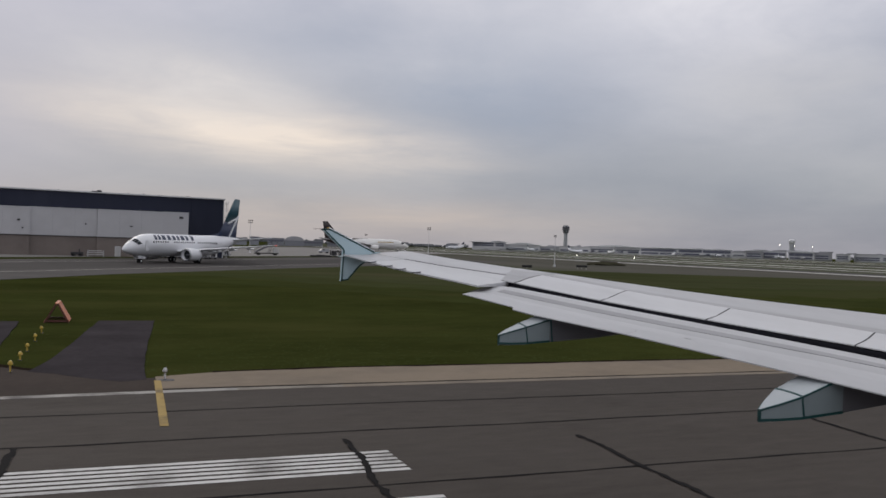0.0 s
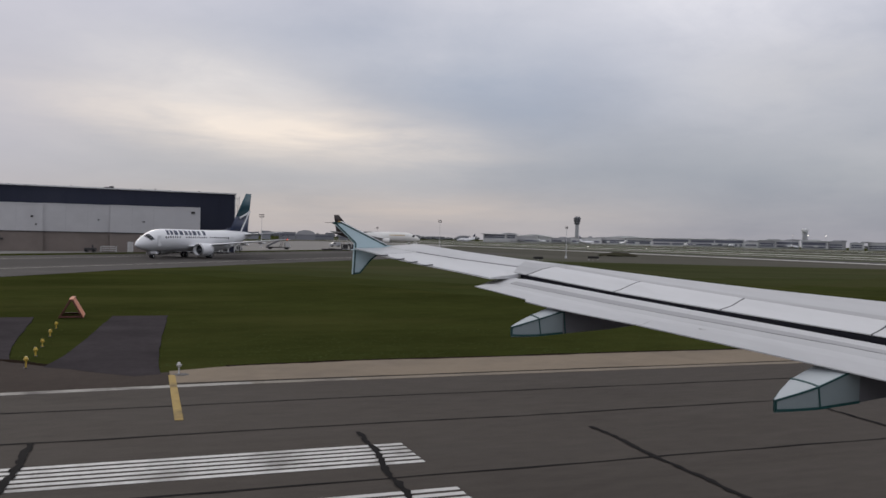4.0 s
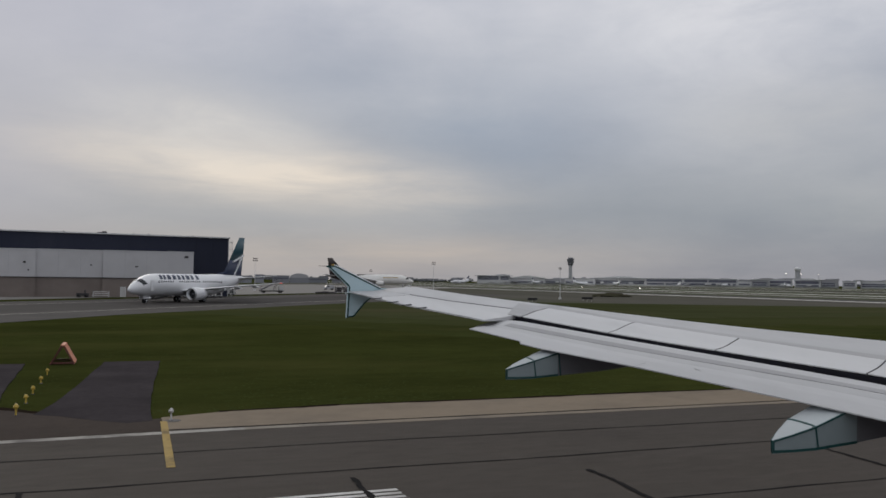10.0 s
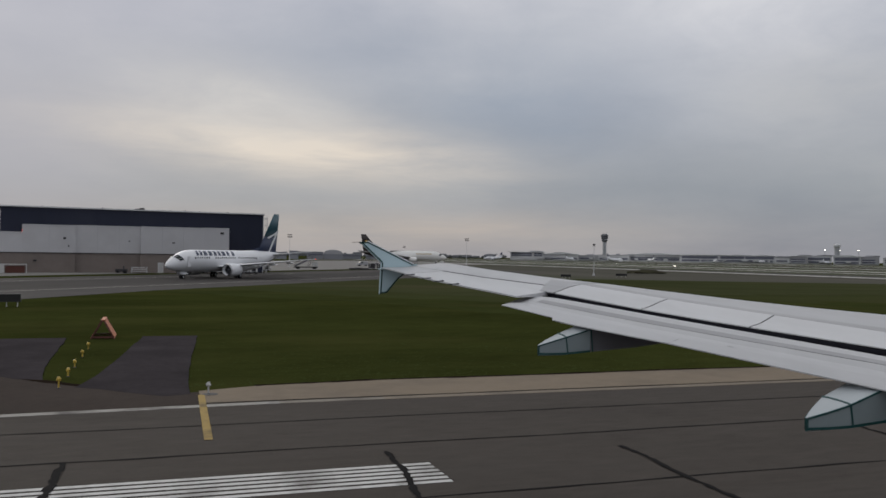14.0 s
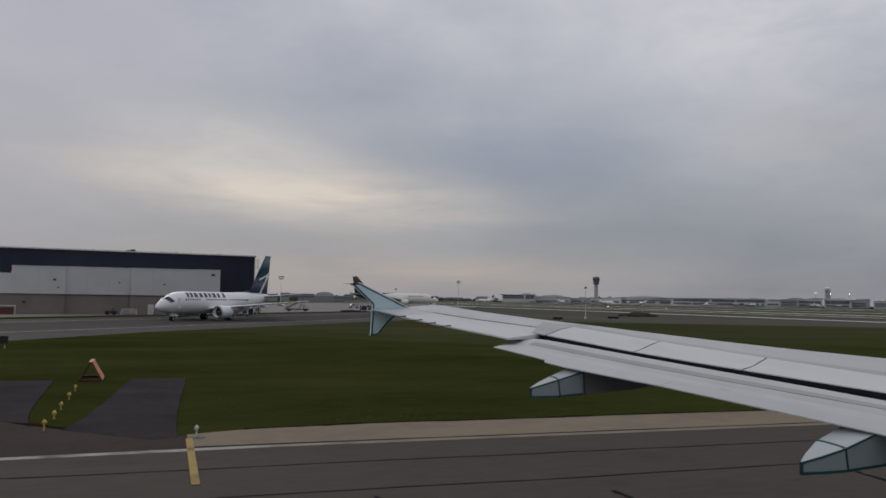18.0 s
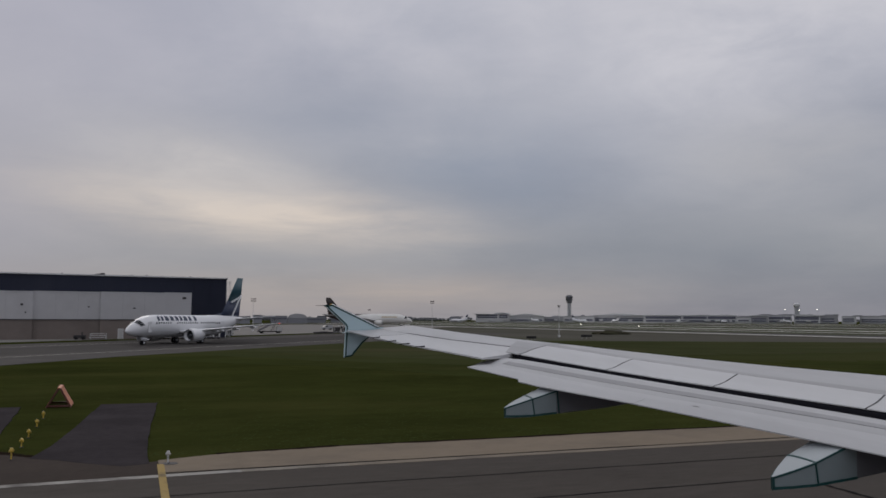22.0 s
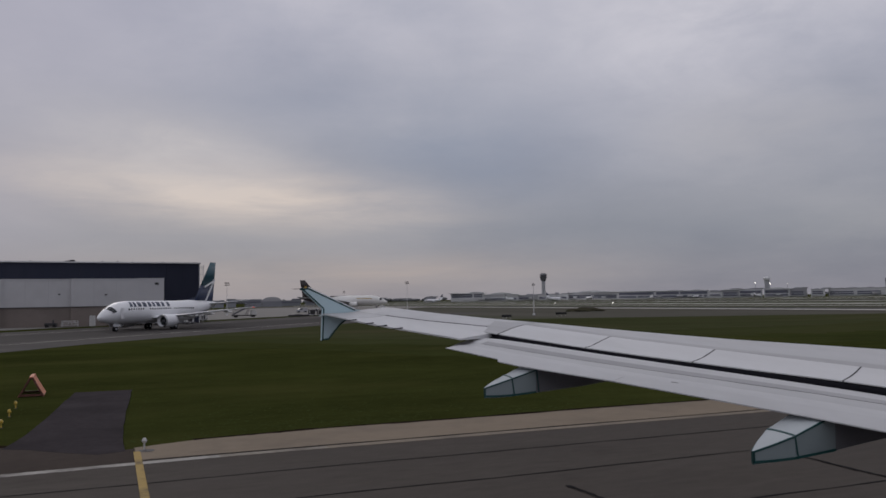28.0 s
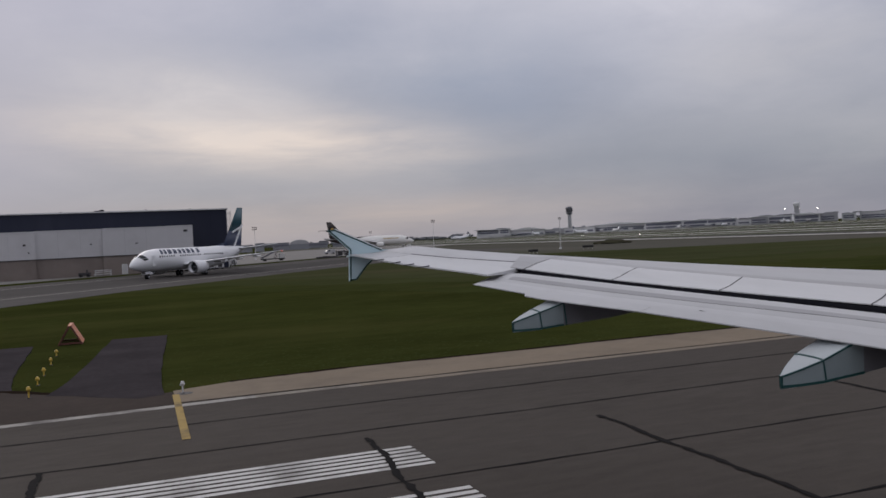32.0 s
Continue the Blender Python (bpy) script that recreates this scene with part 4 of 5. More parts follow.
# ---- airliners ----
def airliner(name, label, loc, rz, L, R, hc, span, fin_h, chord, eng, body_mat, belly_mat, fin_mat, fin_top, wing_mat, group="", split=0.0, windows=30):
    """An airliner with its nose towards local +x, its nose wheel at the origin."""
    a = thing(name, label, "aircraft", group, loc, rz)
    nose = 0.128 * L
    prof = [(0, 0.03), (0.008, 0.17), (0.022, 0.34), (0.045, 0.53), (0.075, 0.71), (0.11, 0.87), (0.15, 0.965), (0.19, 1.0), (0.40, 1.0), (0.66, 1.0), (0.76, 0.90), (0.85, 0.68), (0.92, 0.44), (0.97, 0.24), (1.0, 0.10)]
    drop = [(0, -0.46), (0.03, -0.36), (0.08, -0.20), (0.13, -0.06), (0.19, 0), (0.64, 0), (0.80, 0.20), (0.92, 0.52), (1.0, 0.72)]
    fine = [i / 48 for i in range(49)]

    def ring(t, k=28, g=1.0):
        r, zc = R * interp(prof, t) * g, hc + R * interp(drop, t)
        return [(nose - L * t, r * math.cos(2 * math.pi * i / k), zc + r * 1.04 * math.sin(2 * math.pi * i / k)) for i in range(k)]
    ts = sorted(set(fine + [0.008, 0.022]))
    if split:
        part("fuselage", loft([ring(t) for t in ts if t <= split] + [ring(split)]), body_mat, a, smooth=True)
        part("rear_fuselage", loft([ring(split)] + [ring(t) for t in ts if t > split]), belly_mat, a, "dark brown rear fuselage", smooth=True)
    else:
        part("fuselage", loft([ring(t) for t in ts]), body_mat, a, smooth=True)
    # cockpit glazing
    for sgn in (-1, 1):
        for k0, k1, t0, t1 in ((0.03, 0.33, 0.054, 0.079), (0.36, 0.68, 0.058, 0.084), (0.71, 0.98, 0.066, 0.090)):
            pts = []
            for ang, t in ((k0, t0), (k1, t0 + 0.005), (k1, t1 + 0.006), (k0, t1 - 0.002)):
                th = math.pi / 2 - sgn * (0.15 + ang * 1.15)
                r, zc = R * interp(prof, t) * 1.012, hc + R * interp(drop, t)
                pts.append(Vector((nose - L * t, r * math.cos(th), zc + r * 1.04 * math.sin(th))))
            out = [p + Vector((0.02, sgn * 0.02, 0.03)) for p in pts]
            part("cockpit_window", loft([pts, out]), M_DARKGLASS, a)
    # cabin windows along both sides
    wz = hc + 0.28 * R
    wy = R * math.sqrt(max(0.0, 1 - (0.28 / 1.04) ** 2))
    if windows:
        wm = None
        for sgn in (-1, 1):
            for i in range(windows):
                if windows > 20 and i in (7, 8, 19):
                    continue
                x = nose - L * (0.17 + 0.55 * i / windows)
                if wm is None:
                    w = part("cabin_window", boxes((-0.14, 0.14, -0.02, 0.02, -0.19, 0.19), bevel=0.018), M_DARKGLASS, a)
                    wm = w.data
                else:
                    w = new("cabin_window", wm)
                    w.parent = a
                w.location = (x, sgn * (wy + 0.004), wz)
        for sgn in (-1, 1):
            for t in (0.125, 0.74):
                x, rr = nose - L * t, R * interp(prof, t)
                part("cabin_door", boxes((x - 0.42, x + 0.42, sgn * rr * 0.972 - 0.03, sgn * rr * 0.972 + 0.03, hc - 0.55 * R, hc + 0.42 * R), bevel=0.02), body_mat, a)

    # wings
    def foil(x_le_, c, y, z, tk=0.11, n=12):
        ring_ = []
        for i in range(2 * n):
            s = i / n
            u = (1 - math.cos(math.pi * (s if s <= 1 else 2 - s))) / 2
            th = tk * c * (0.6 * (1.48 * math.sqrt(max(u, 0)) - 0.63 * u - 1.76 * u * u + 1.42 * u ** 3 - 0.51 * u ** 4) * 1.6)
            ring_.append((x_le_ - c * u, y, z + (th if s <= 1 else -th * 0.6)))
        return ring_
    xr = nose - 0.36 * L
    zr = hc - 0.55 * R
    half = span / 2
    sweep, dih = math.tan(radians(27)), math.tan(radians(6))
    for sgn in (-1, 1):
        ysw = [0.3 * R, R, 0.36 * half, half]
        rings = []
        for y in ysw:
            c = chord * (1.0 if y <= R else (0.60 if abs(y - 0.36 * half) < 1e-6 else 0.21))
            rings.append(foil(xr - sweep * (y - R), c, sgn * y, zr + dih * (y - R) * (1 if y > R else 0)))
        part("wing", loft(rings), wing_mat, a, smooth=True)
        tip = Vector((xr - sweep * (half - R) - 0.1 * chord, sgn * half, zr + dih * (half - R)))
        part("navigation_light", tube(tip + Vector((0.35, 0, 0)), tip + Vector((0.05, 0, 0)), 0.05, 0.08, 8), M_REDGLOW if sgn > 0 and windows else M_GREYMETAL, a)
        for k in (0.30, 0.52, 0.70):       # flap-track fairings
            y = k * half
            xf = xr - sweep * (y - R) - chord * (0.66 - 0.45 * k)
            zf = zr + dih * (y - R) - 0.22
            part("track_fairing", loft([[(xf + o, sgn * y + q * 0.16 * s, zf + v * 0.20 * s - 0.04) for q, v in ((1, 0), (0, 1), (-1, 0), (0, -1))] for o, s in ((1.2, 0.2), (0.4, 1), (-0.8, 0.9), (-1.7, 0.15))]), wing_mat, a)
        # engine: nacelle, lip, fan, exhaust cone, pylon
        ey, er, el_ = eng
        y = sgn * ey
        xe = xr - sweep * (ey - R) + 0.60 * el_
        ze = max(zr + dih * (ey - R) - er * 0.98, er + 0.45)
        nac = part("engine_nacelle", loft([[(xe - el_ * o, y + er * s * math.cos(2 * math.pi * i / 24), ze + er * s * math.sin(2 * math.pi * i / 24)) for i in range(24)]
                                           for o, s in ((0.16, 0.74), (0.02, 0.80), (0.0, 0.87), (0.03, 0.95), (0.12, 1.02), (0.35, 1.04), (0.65, 0.92), (0.80, 0.78), (0.80, 0.62), (0.6, 0.6))], caps=False), body_mat, a, smooth=True)
        part("intake_lip", loft([[(xe - el_ * o, y + er * s * math.cos(2 * math.pi * i / 24), ze + er * s * math.sin(2 * math.pi * i / 24)) for i in range(24)] for o, s in ((0.05, 0.80), (-0.006, 0.83), (-0.012, 0.87), (0.0, 0.915), (0.05, 0.985))], caps=False), M_STEEL, nac, smooth=True)
        part("fan", loft([[(xe - el_ * 0.15, y + er * 0.78 * math.cos(2 * math.pi * i / 24), ze + er * 0.78 * math.sin(2 * math.pi * i / 24)) for i in range(24)], [(xe - el_ * 0.17, y + er * 0.78 * math.cos(2 * math.pi * i / 24), ze + er * 0.78 * math.sin(2 * math.pi * i / 24)) for i in range(24)]]), M_DARKGLASS, nac)
        part("spinner", tube((xe - el_ * 0.16, y, ze), (xe - el_ * 0.03, y, ze), er * 0.20, er * 0.03, 14), M_FAIRDK, nac)
        part("exhaust_cone", tube((xe - el_ * 0.7, y, ze), (xe - el_ * 1.02, y, ze), er * 0.5, er * 0.14, 16), M_STEEL, nac)
        part("pylon", loft([[(xe - el_ * o, y + q, z_) for q, z_ in ((-0.14, ze + er * 0.85), (0.14, ze + er * 0.85), (0.10, zt), (-0.10, zt))] for o, zt in ((0.2, ze + er * 1.1), (0.55, zr + dih * (ey - R) + 0.1), (1.25, zr + dih * (ey - R) - 0.05))]), body_mat, a)
        # tailplane
        hs = 0.205 * span
        part("tailplane", loft([foil(nose - L * (0.875 + 0.48 * y / L * 1.25), c, sgn * y, hc + R * 0.62 + 0.10 * y, 0.09, 8) for y, c in ((0.15, 0.125 * L), (hs, 0.045 * L))]), wing_mat, a, smooth=True)

    # fin, in bands of paint
    zb = hc + 0.80 * R

    def finring(z):
        f = (z - zb) / (fin_h - zb)
        xl = nose - L * (0.775 + 0.165 * f)
        xt = nose - L * (0.965 + 0.030 * f)
        return foil(xl, xl - xt, 0, 0, 0.09, 8), f

    def finpart(z0, z1, m, nm):
        rings = []
        for z in (z0, z1):
            rg, f = finring(z)
            rings.append([(p[0], p[2] * 1.2, z) for p in rg])
        return part(nm, loft(rings), m, a, smooth=True)
    zs = zb + 0.42 * (fin_h - zb)
    finpart(zb - 0.9, zs, fin_mat, "fin")
    finpart(zs, fin_h, fin_top, "fin_top")
    part("dorsal_fillet", loft([[(nose - L * 0.695, q, hc + R * 1.03) for q in (-0.05, 0.0, 0.05)], [(nose - L * 0.80, -0.10, hc + R * 0.98), (nose - L * 0.805, 0, zb + 0.26 * (fin_h - zb) * 0.55), (nose - L * 0.80, 0.10, hc + R * 0.98)], [(nose - L * 0.835, -0.15, hc + R * 0.9), (nose - L * 0.83, 0, zb + 0.26 * (fin_h - zb)), (nose - L * 0.835, 0.15, hc + R * 0.9)]]), fin_mat, a)
    # undercarriage
    wheels = [(0.0, 0.22, 0.36 * R / 1.88 + 0.02), (0.0, -0.22, 0.36 * R / 1.88 + 0.02)]
    mg = 0.36 * L
    for sgn in (-1, 1):
        for o in (-0.4, 0.4):
            wheels.append((-mg, sgn * (1.52 * R) + o, 0.54 * R / 1.88))
            if L > 45:
                wheels.append((-mg - 1.5, sgn * (1.52 * R) + o, 0.54 * R / 1.88))
        part("main_gear_leg", tube((-mg, sgn * 1.52 * R, 0.5), (-mg, sgn * 1.35 * R, zr), 0.16, 0.20, 10), M_STEEL, a)
    part("nose_gear_leg", tube((0, 0, 0.35), (0.2, 0, hc - 0.85 * R), 0.11, 0.14, 10), M_STEEL, a)
    part("gear_door", boxes((-0.5, 0.9, 0.42, 0.46, hc - 1.25 * R, hc - 0.80 * R), (-0.5, 0.9, -0.46, -0.42, hc - 1.25 * R, hc - 0.80 * R)), body_mat, a)
    for x, y, r in wheels:
        tyre = part("wheel", loft([[(x + r * s * math.cos(2 * math.pi * i / 20), y + o, r + r * s * math.sin(2 * math.pi * i / 20)) for i in range(20)] for o, s in ((-0.17, 0.5), (-0.17, 0.85), (-0.10, 1.0), (0.10, 1.0), (0.17, 0.85), (0.17, 0.5))]), M_RUBBER, a)
        part("hub", tube((x, y - 0.18, r), (x, y + 0.18, r), r * 0.42, None, 12), M_GREYMETAL, tyre)
    return a, dict(nose=nose, L=L, R=R, hc=hc, zb=zb, fin_h=fin_h)


JRZ = math.degrees(math.atan2(-U.y, -U.x))
jet, jd = airliner("taxiing_airliner", "white twin-jet airliner with navy and teal tail, taxiing", (3.9, 162.5, 0.03), JRZ - 4.0,
                   33.6, 1.98, 3.3, 35.8, 13.2, 6.9, (4.83, 1.2, 4.5), M_FUSE, M_FUSE, M_NAVY, M_TAILTEAL, M_FUSE)
# the airline's title as plain slanted navy blocks on both sides, and the white slash on the fin
for sgn in (-1, 1):
    x0 = jd["nose"] - 33.6 * 0.185
    for wd, gap in ((0.62, 0.34), (0.62, 0.42), (0.95, 0.46), (0.92, 0.46), (0.80, 0.42), (0.66, 0.44), (0.95, 0.44), (0.70, 0.78), (0.72, 0.0)):
        rows = []
        for k in range(6):
            th = math.asin(0.49) + (math.asin(0.885) - math.asin(0.49)) * k / 5
            sl = -0.28 * k / 5
            rows.append([Vector((x0 + dx + sl, sgn * jd["R"] * g * math.cos(th), jd["hc"] + jd["R"] * 1.04 * g * math.sin(th))) for dx, g in ((0, 1.01), (-wd, 1.01), (-wd, 0.99), (0, 0.99))])
        part("title_block", loft(rows), M_NAVY, jet)
        x0 -= wd + gap
    # slash
    for (xa, za, xb, zb_, w) in ((0.868, 0.40, 0.972, 0.56, 0.035), (0.972, 0.56, 0.885, 0.02, 0.030)):
        zf = lambda f: jd["zb"] + f * (jd["fin_h"] - jd["zb"])
        p0, p1 = Vector((jd["nose"] - 33.6 * xa, 0, zf(za))), Vector((jd["nose"] - 33.6 * xb, 0, zf(zb_)))
        d = (p1 - p0).normalized()
        s = Vector((-d.z, 0, d.x)) * 0.32
        y0, y1 = sgn * 0.44, sgn * 0.38
        part("fin_slash", loft([[p0 + Vector((0, y0 - sgn * 0.25, 0)), p1 + Vector((0, y1 - sgn * 0.2, 0)), p1 + s + Vector((0, y1 - sgn * 0.2, 0)), p0 + s + Vector((0, y0 - sgn * 0.25, 0))],
                                [p0 + Vector((0, y0, 0)), p1 + Vector((0, y1, 0)), p1 + s + Vector((0, y1, 0)), p0 + s + Vector((0, y0, 0))]]), M_FUSE, jet)

cargo, cd_ = airliner("cargo_airliner", "white wide-body cargo jet with dark brown tail, parked", (163.0, 504.0, 0.06), -19.0,
                      54.0, 2.82, 4.9, 44.8, 17.8, 10.5, (7.9, 1.5, 6.2), M_CREAM, M_BROWN, M_BROWN, M_BROWN, M_GREYMETAL, split=0.70, windows=0)
for sgn in (-1, 1):
    zc = cd_["zb"] + 0.55 * (17.8 - cd_["zb"])
    xc = cd_["nose"] - 54.0 * 0.93
    part("fin_emblem", loft([[(xc + 1.0 * math.cos(q), sgn * 0.42, zc + 1.2 * math.sin(q)) for q in [2 * math.pi * i / 12 for i in range(12)]], [(xc + 1.0 * math.cos(q), sgn * 0.46, zc + 1.2 * math.sin(q)) for q in [2 * math.pi * i / 12 for i in range(12)]]]), M_GOLD, cargo, "round gold emblem")
# the brown of the tail runs forward along the top, narrowing to a point
crown = []
for i in range(15):
    t = 0.46 + 0.24 * i / 14
    half_a = radians(4 + 62 * (i / 14) ** 1.3)
    crown.append([(cd_["nose"] - 54.0 * t, 2.82 * g * math.sin(a), 4.9 + 2.82 * 1.04 * g * math.cos(a)) for g, seq in ((1.012, range(-5, 6)), (0.985, range(5, -6, -1))) for a in [half_a * q / 5 for q in seq]])
part("brown_crown", loft(crown), M_BROWN, cargo, "dark brown stripe along the top", smooth=True)
for sgn in (-1, 1):
    part("title_bar", loft([[(x, sgn * 2.82 * g * math.cos(a), 4.9 + 2.93 * g * math.sin(a)) for g, a in ((1.008, 0.30), (1.008, 0.46), (0.99, 0.46), (0.99, 0.30))] for x in (cd_["nose"] - 9.5, cd_["nose"] - 19.0)]), M_GOLD, cargo, "plain gold bar in place of a title")
parked, _ = airliner("distant_jet", "small white jet taxiing far across the field", (648, 1113, 0.1), 20.0,
                       36.0, 1.98, 3.25, 34.3, 12.2, 6.6, (4.83, 1.0, 4.0), M_FUSE, M_FUSE, M_FUSE, M_NAVY, M_GREYMETAL, group="distant jets", windows=0)
for (x, y, r, lab) in ((480, 1230, 195.0, "small white jet taxiing far across the field"), (1005, 1085, 30.0, "small white jet parked at the far terminal"), (860, 1180, 60.0, "small white jet parked at the far terminal"), (925, 1150, 215.0, "small white jet parked at the far terminal"), (790, 1265, 75.0, "small white jet parked at the far terminal"), (700, 1370, 40.0, "small white jet parked at the far terminal")):
    c = copy_thing(parked, pose(x, y, 0.1, 0, 0, r))
    c.name = "distant_jet"
    tagged(c, lab, "aircraft")

# ---- ground equipment and airfield fittings ----
def cart(loc, rz, first=[None]):
    if first[0] is not None:
        return copy_thing(first[0], pose(*loc, 0, 0, rz))
    c = thing("baggage_cart", "white covered baggage cart with dark open sides", "cart", "baggage carts", loc, rz)
    part("deck", boxes((-0.85, 0.85, -0.75, 0.75, 0.35, 0.48), bevel=0.02), M_GALV, c)
    part("roof", boxes((-0.9, 0.9, -0.8, 0.8, 1.62, 1.72), bevel=0.03), M_CARTWHITE, c)
    for s in (-1, 1):
        part("end_panel", boxes((s * 0.84 - 0.04, s * 0.84 + 0.04, -0.74, 0.74, 0.48, 1.62)), M_CARTWHITE, c)
        part("side_curtain", boxes((s * 0.66 - 0.14, s * 0.66 + 0.14, -0.745, -0.715, 0.5, 1.6)), M_CARTWHITE, c)
    part("load", boxes((-0.75, 0.75, -0.55, 0.6, 0.48, 1.35), bevel=0.08), M_HDARK, c)
    for x in (-0.6, 0.6):
        for y in (-0.6, 0.6):
            part("wheel", tube((x, y - 0.08, 0.19), (x, y + 0.08, 0.19), 0.19, None, 14), M_RUBBER, c)
    part("tow_bar", tube((0.85, 0, 0.4), (1.3, 0, 0.3), 0.04, None, 6), M_GALV, c)
    first[0] = c
    return c


HA = 0.06
def by_hangar(s, off):
    """A plan point s metres along the hangar front, off metres behind it."""
    return (-30 + 0.9895 * s - 0.1445 * off, 212 + 0.1445 * s + 0.9895 * off, HA)


for i in range(7):
    cart(by_hangar(37.6 + i * 2.05, -12.5 + 0.12 * (i % 2)), 8.3 + (i % 3 - 1) * 3)
for x, y in ((27.5, 236.0), (31.0, 262), (92, 372), (98, 374)):
    cart((x, y, HA), 12)


def van(loc, rz, body, label):
    v = thing("service_van", label, "vehicle", "", loc, rz)
    prof = [(-2.3, 0.45), (2.25, 0.45), (2.3, 1.0), (1.6, 1.15), (1.0, 1.9), (-2.25, 2.0)]
    part("body", loft([[(x, -0.92, z) for x, z in prof], [(x, 0.92, z) for x, z in prof]]), body, v)
    part("windscreen", loft([[(1.02, -0.8, 1.86), (1.02, 0.8, 1.86), (1.58, 0.8, 1.2), (1.58, -0.8, 1.2)], [(1.06, -0.8, 1.88), (1.06, 0.8, 1.88), (1.62, 0.8, 1.22), (1.62, -0.8, 1.22)]]), M_DARKGLASS, v)
    for s in (-1, 1):
        part("side_window", boxes((-0.1, 0.95, s * 0.925 - 0.01, s * 0.925 + 0.01, 1.25, 1.75)), M_DARKGLASS, v)
        for x in (-1.5, 1.45):
            part("wheel", tube((x, s * 0.78, 0.34), (x, s * 0.96, 0.34), 0.34, None, 16), M_RUBBER, v)
    return v


van((84.5, 366, HA), 185, M_TERM, "grey service van on the cargo apron")
van((150, 452, HA), 60, M_CARTWHITE, "white service van beside the cargo jet")
# a low rack of pale panels by the wall
rack = thing("panel_rack", "low steel rack stacked with pale panels", "rack", "", by_hangar(24.2, -12.0), 8)
for x in (-1.6, 1.6):
    for y in (-0.55, 0.55):
        part("post", boxes((x - 0.05, x + 0.05, y - 0.05, y + 0.05, 0, 1.4)), M_GALV, rack)
for z, w in ((0.35, 1.9), (0.8, 1.7), (1.2, 1.4)):
    part("panel", boxes((-w, w - 0.2, -0.55, 0.55, z, z + 0.16), bevel=0.02), M_CARTWHITE, rack)
tug = thing("tow_tractor", "small dark tow tractor parked by the hangar wall", "vehicle", "", by_hangar(33.4, -12.0), 5)
part("body", boxes((-1.2, 1.2, -0.7, 0.7, 0.3, 0.95), bevel=0.08), M_HDARK, tug)
part("seat_back", boxes((-0.6, -0.4, -0.4, 0.4, 0.95, 1.6), bevel=0.04), M_HDARK, tug)
for x in (-0.75, 0.75):
    for y in (-0.62, 0.62):
        part("wheel", tube((x, y - 0.12, 0.33), (x, y + 0.12, 0.33), 0.33, None, 14), M_RUBBER, tug)
copy_thing(tug, pose(*by_hangar(20.4, -12.0), 0, 0, 170))
shelter = thing("equipment_shelter", "white open-fronted equipment shelter with a red load", "shelter", "", by_hangar(-1.2, -13.0), 8)
part("roof", boxes((-2.6, 2.6, -1, 1, 1.75, 1.9), bevel=0.02), M_CARTWHITE, shelter)
part("side_wall", boxes((-2.6, -1.7, -0.95, 0.95, 0, 1.75)), M_CARTWHITE, shelter)
part("side_wall", boxes((2.45, 2.6, -0.95, 0.95, 0, 1.75)), M_CARTWHITE, shelter)
part("load", boxes((-1.5, 2.2, -0.5, 0.8, 0, 1.45), bevel=0.06), M_RUSTRED, shelter)
stairs = thing("stair_truck", "grey boarding-stair truck with a raised flight of steps", "vehicle", "", (45.5, 277, HA), 8)
part("chassis", boxes((-4.2, 3.4, -0.9, 0.9, 0.45, 0.80), bevel=0.05), M_HDARK, stairs)
cab = part("cab", loft([[(x, y, z) for x, z in ((1.9, 0.8), (3.5, 0.8), (3.5, 1.5), (3.1, 2.25), (1.9, 2.3))] for y in (-0.95, 0.95)]), M_CARTWHITE, stairs, "white driver's cab")
part("windscreen", loft([[(x, y, z) for x, z in ((3.47, 1.52), (3.12, 2.18), (3.16, 2.20), (3.51, 1.54))] for y in (-0.8, 0.8)]), M_DARKGLASS, cab)
for x in (-3.0, 2.5):
    for y in (-0.8, 0.8):
        part("wheel", tube((x, y - 0.14, 0.42), (x, y + 0.14, 0.42), 0.42, None, 16), M_RUBBER, stairs)
for i in range(11):
    part("step", boxes((-4.0 + i * 0.5, -3.5 + i * 0.5, -0.75, 0.75, 0.85 + i * 0.25, 0.91 + i * 0.25)), M_FAIRDK, stairs)
part("landing", boxes((1.5, 2.9, -0.8, 0.8, 3.55, 3.65)), M_FAIRDK, stairs)
for s_ in (-0.8, 0.8):
    part("stringer", loft([[(-4, s_ - 0.03, 0.8), (-4, s_ + 0.03, 0.8), (-4, s_ + 0.03, 1.1), (-4, s_ - 0.03, 1.1)], [(1.6, s_ - 0.03, 3.45), (1.6, s_ + 0.03, 3.45), (1.6, s_ + 0.03, 3.8), (1.6, s_ - 0.03, 3.8)]]), M_FAIRDK, stairs)
    part("handrail", tube((-4, s_, 1.9), (1.6, s_, 4.65), 0.04, None, 6), M_HDARK, stairs)
    part("handrail", tube((1.6, s_, 4.65), (2.9, s_, 4.65), 0.04, None, 6), M_HDARK, stairs)
    for x in (-4.0, -1.2, 1.6, 2.9):
        z = min(0.95 + (x + 4) * 0.49, 3.65)
        part("rail_post", tube((x, s_, z), (x, s_, z + 1.0), 0.035, None, 6), M_HDARK, stairs)
    part("prop", tube((0.4, s_, 0.8), (1.4, s_, 3.45), 0.07, None, 8), M_HDARK, stairs)


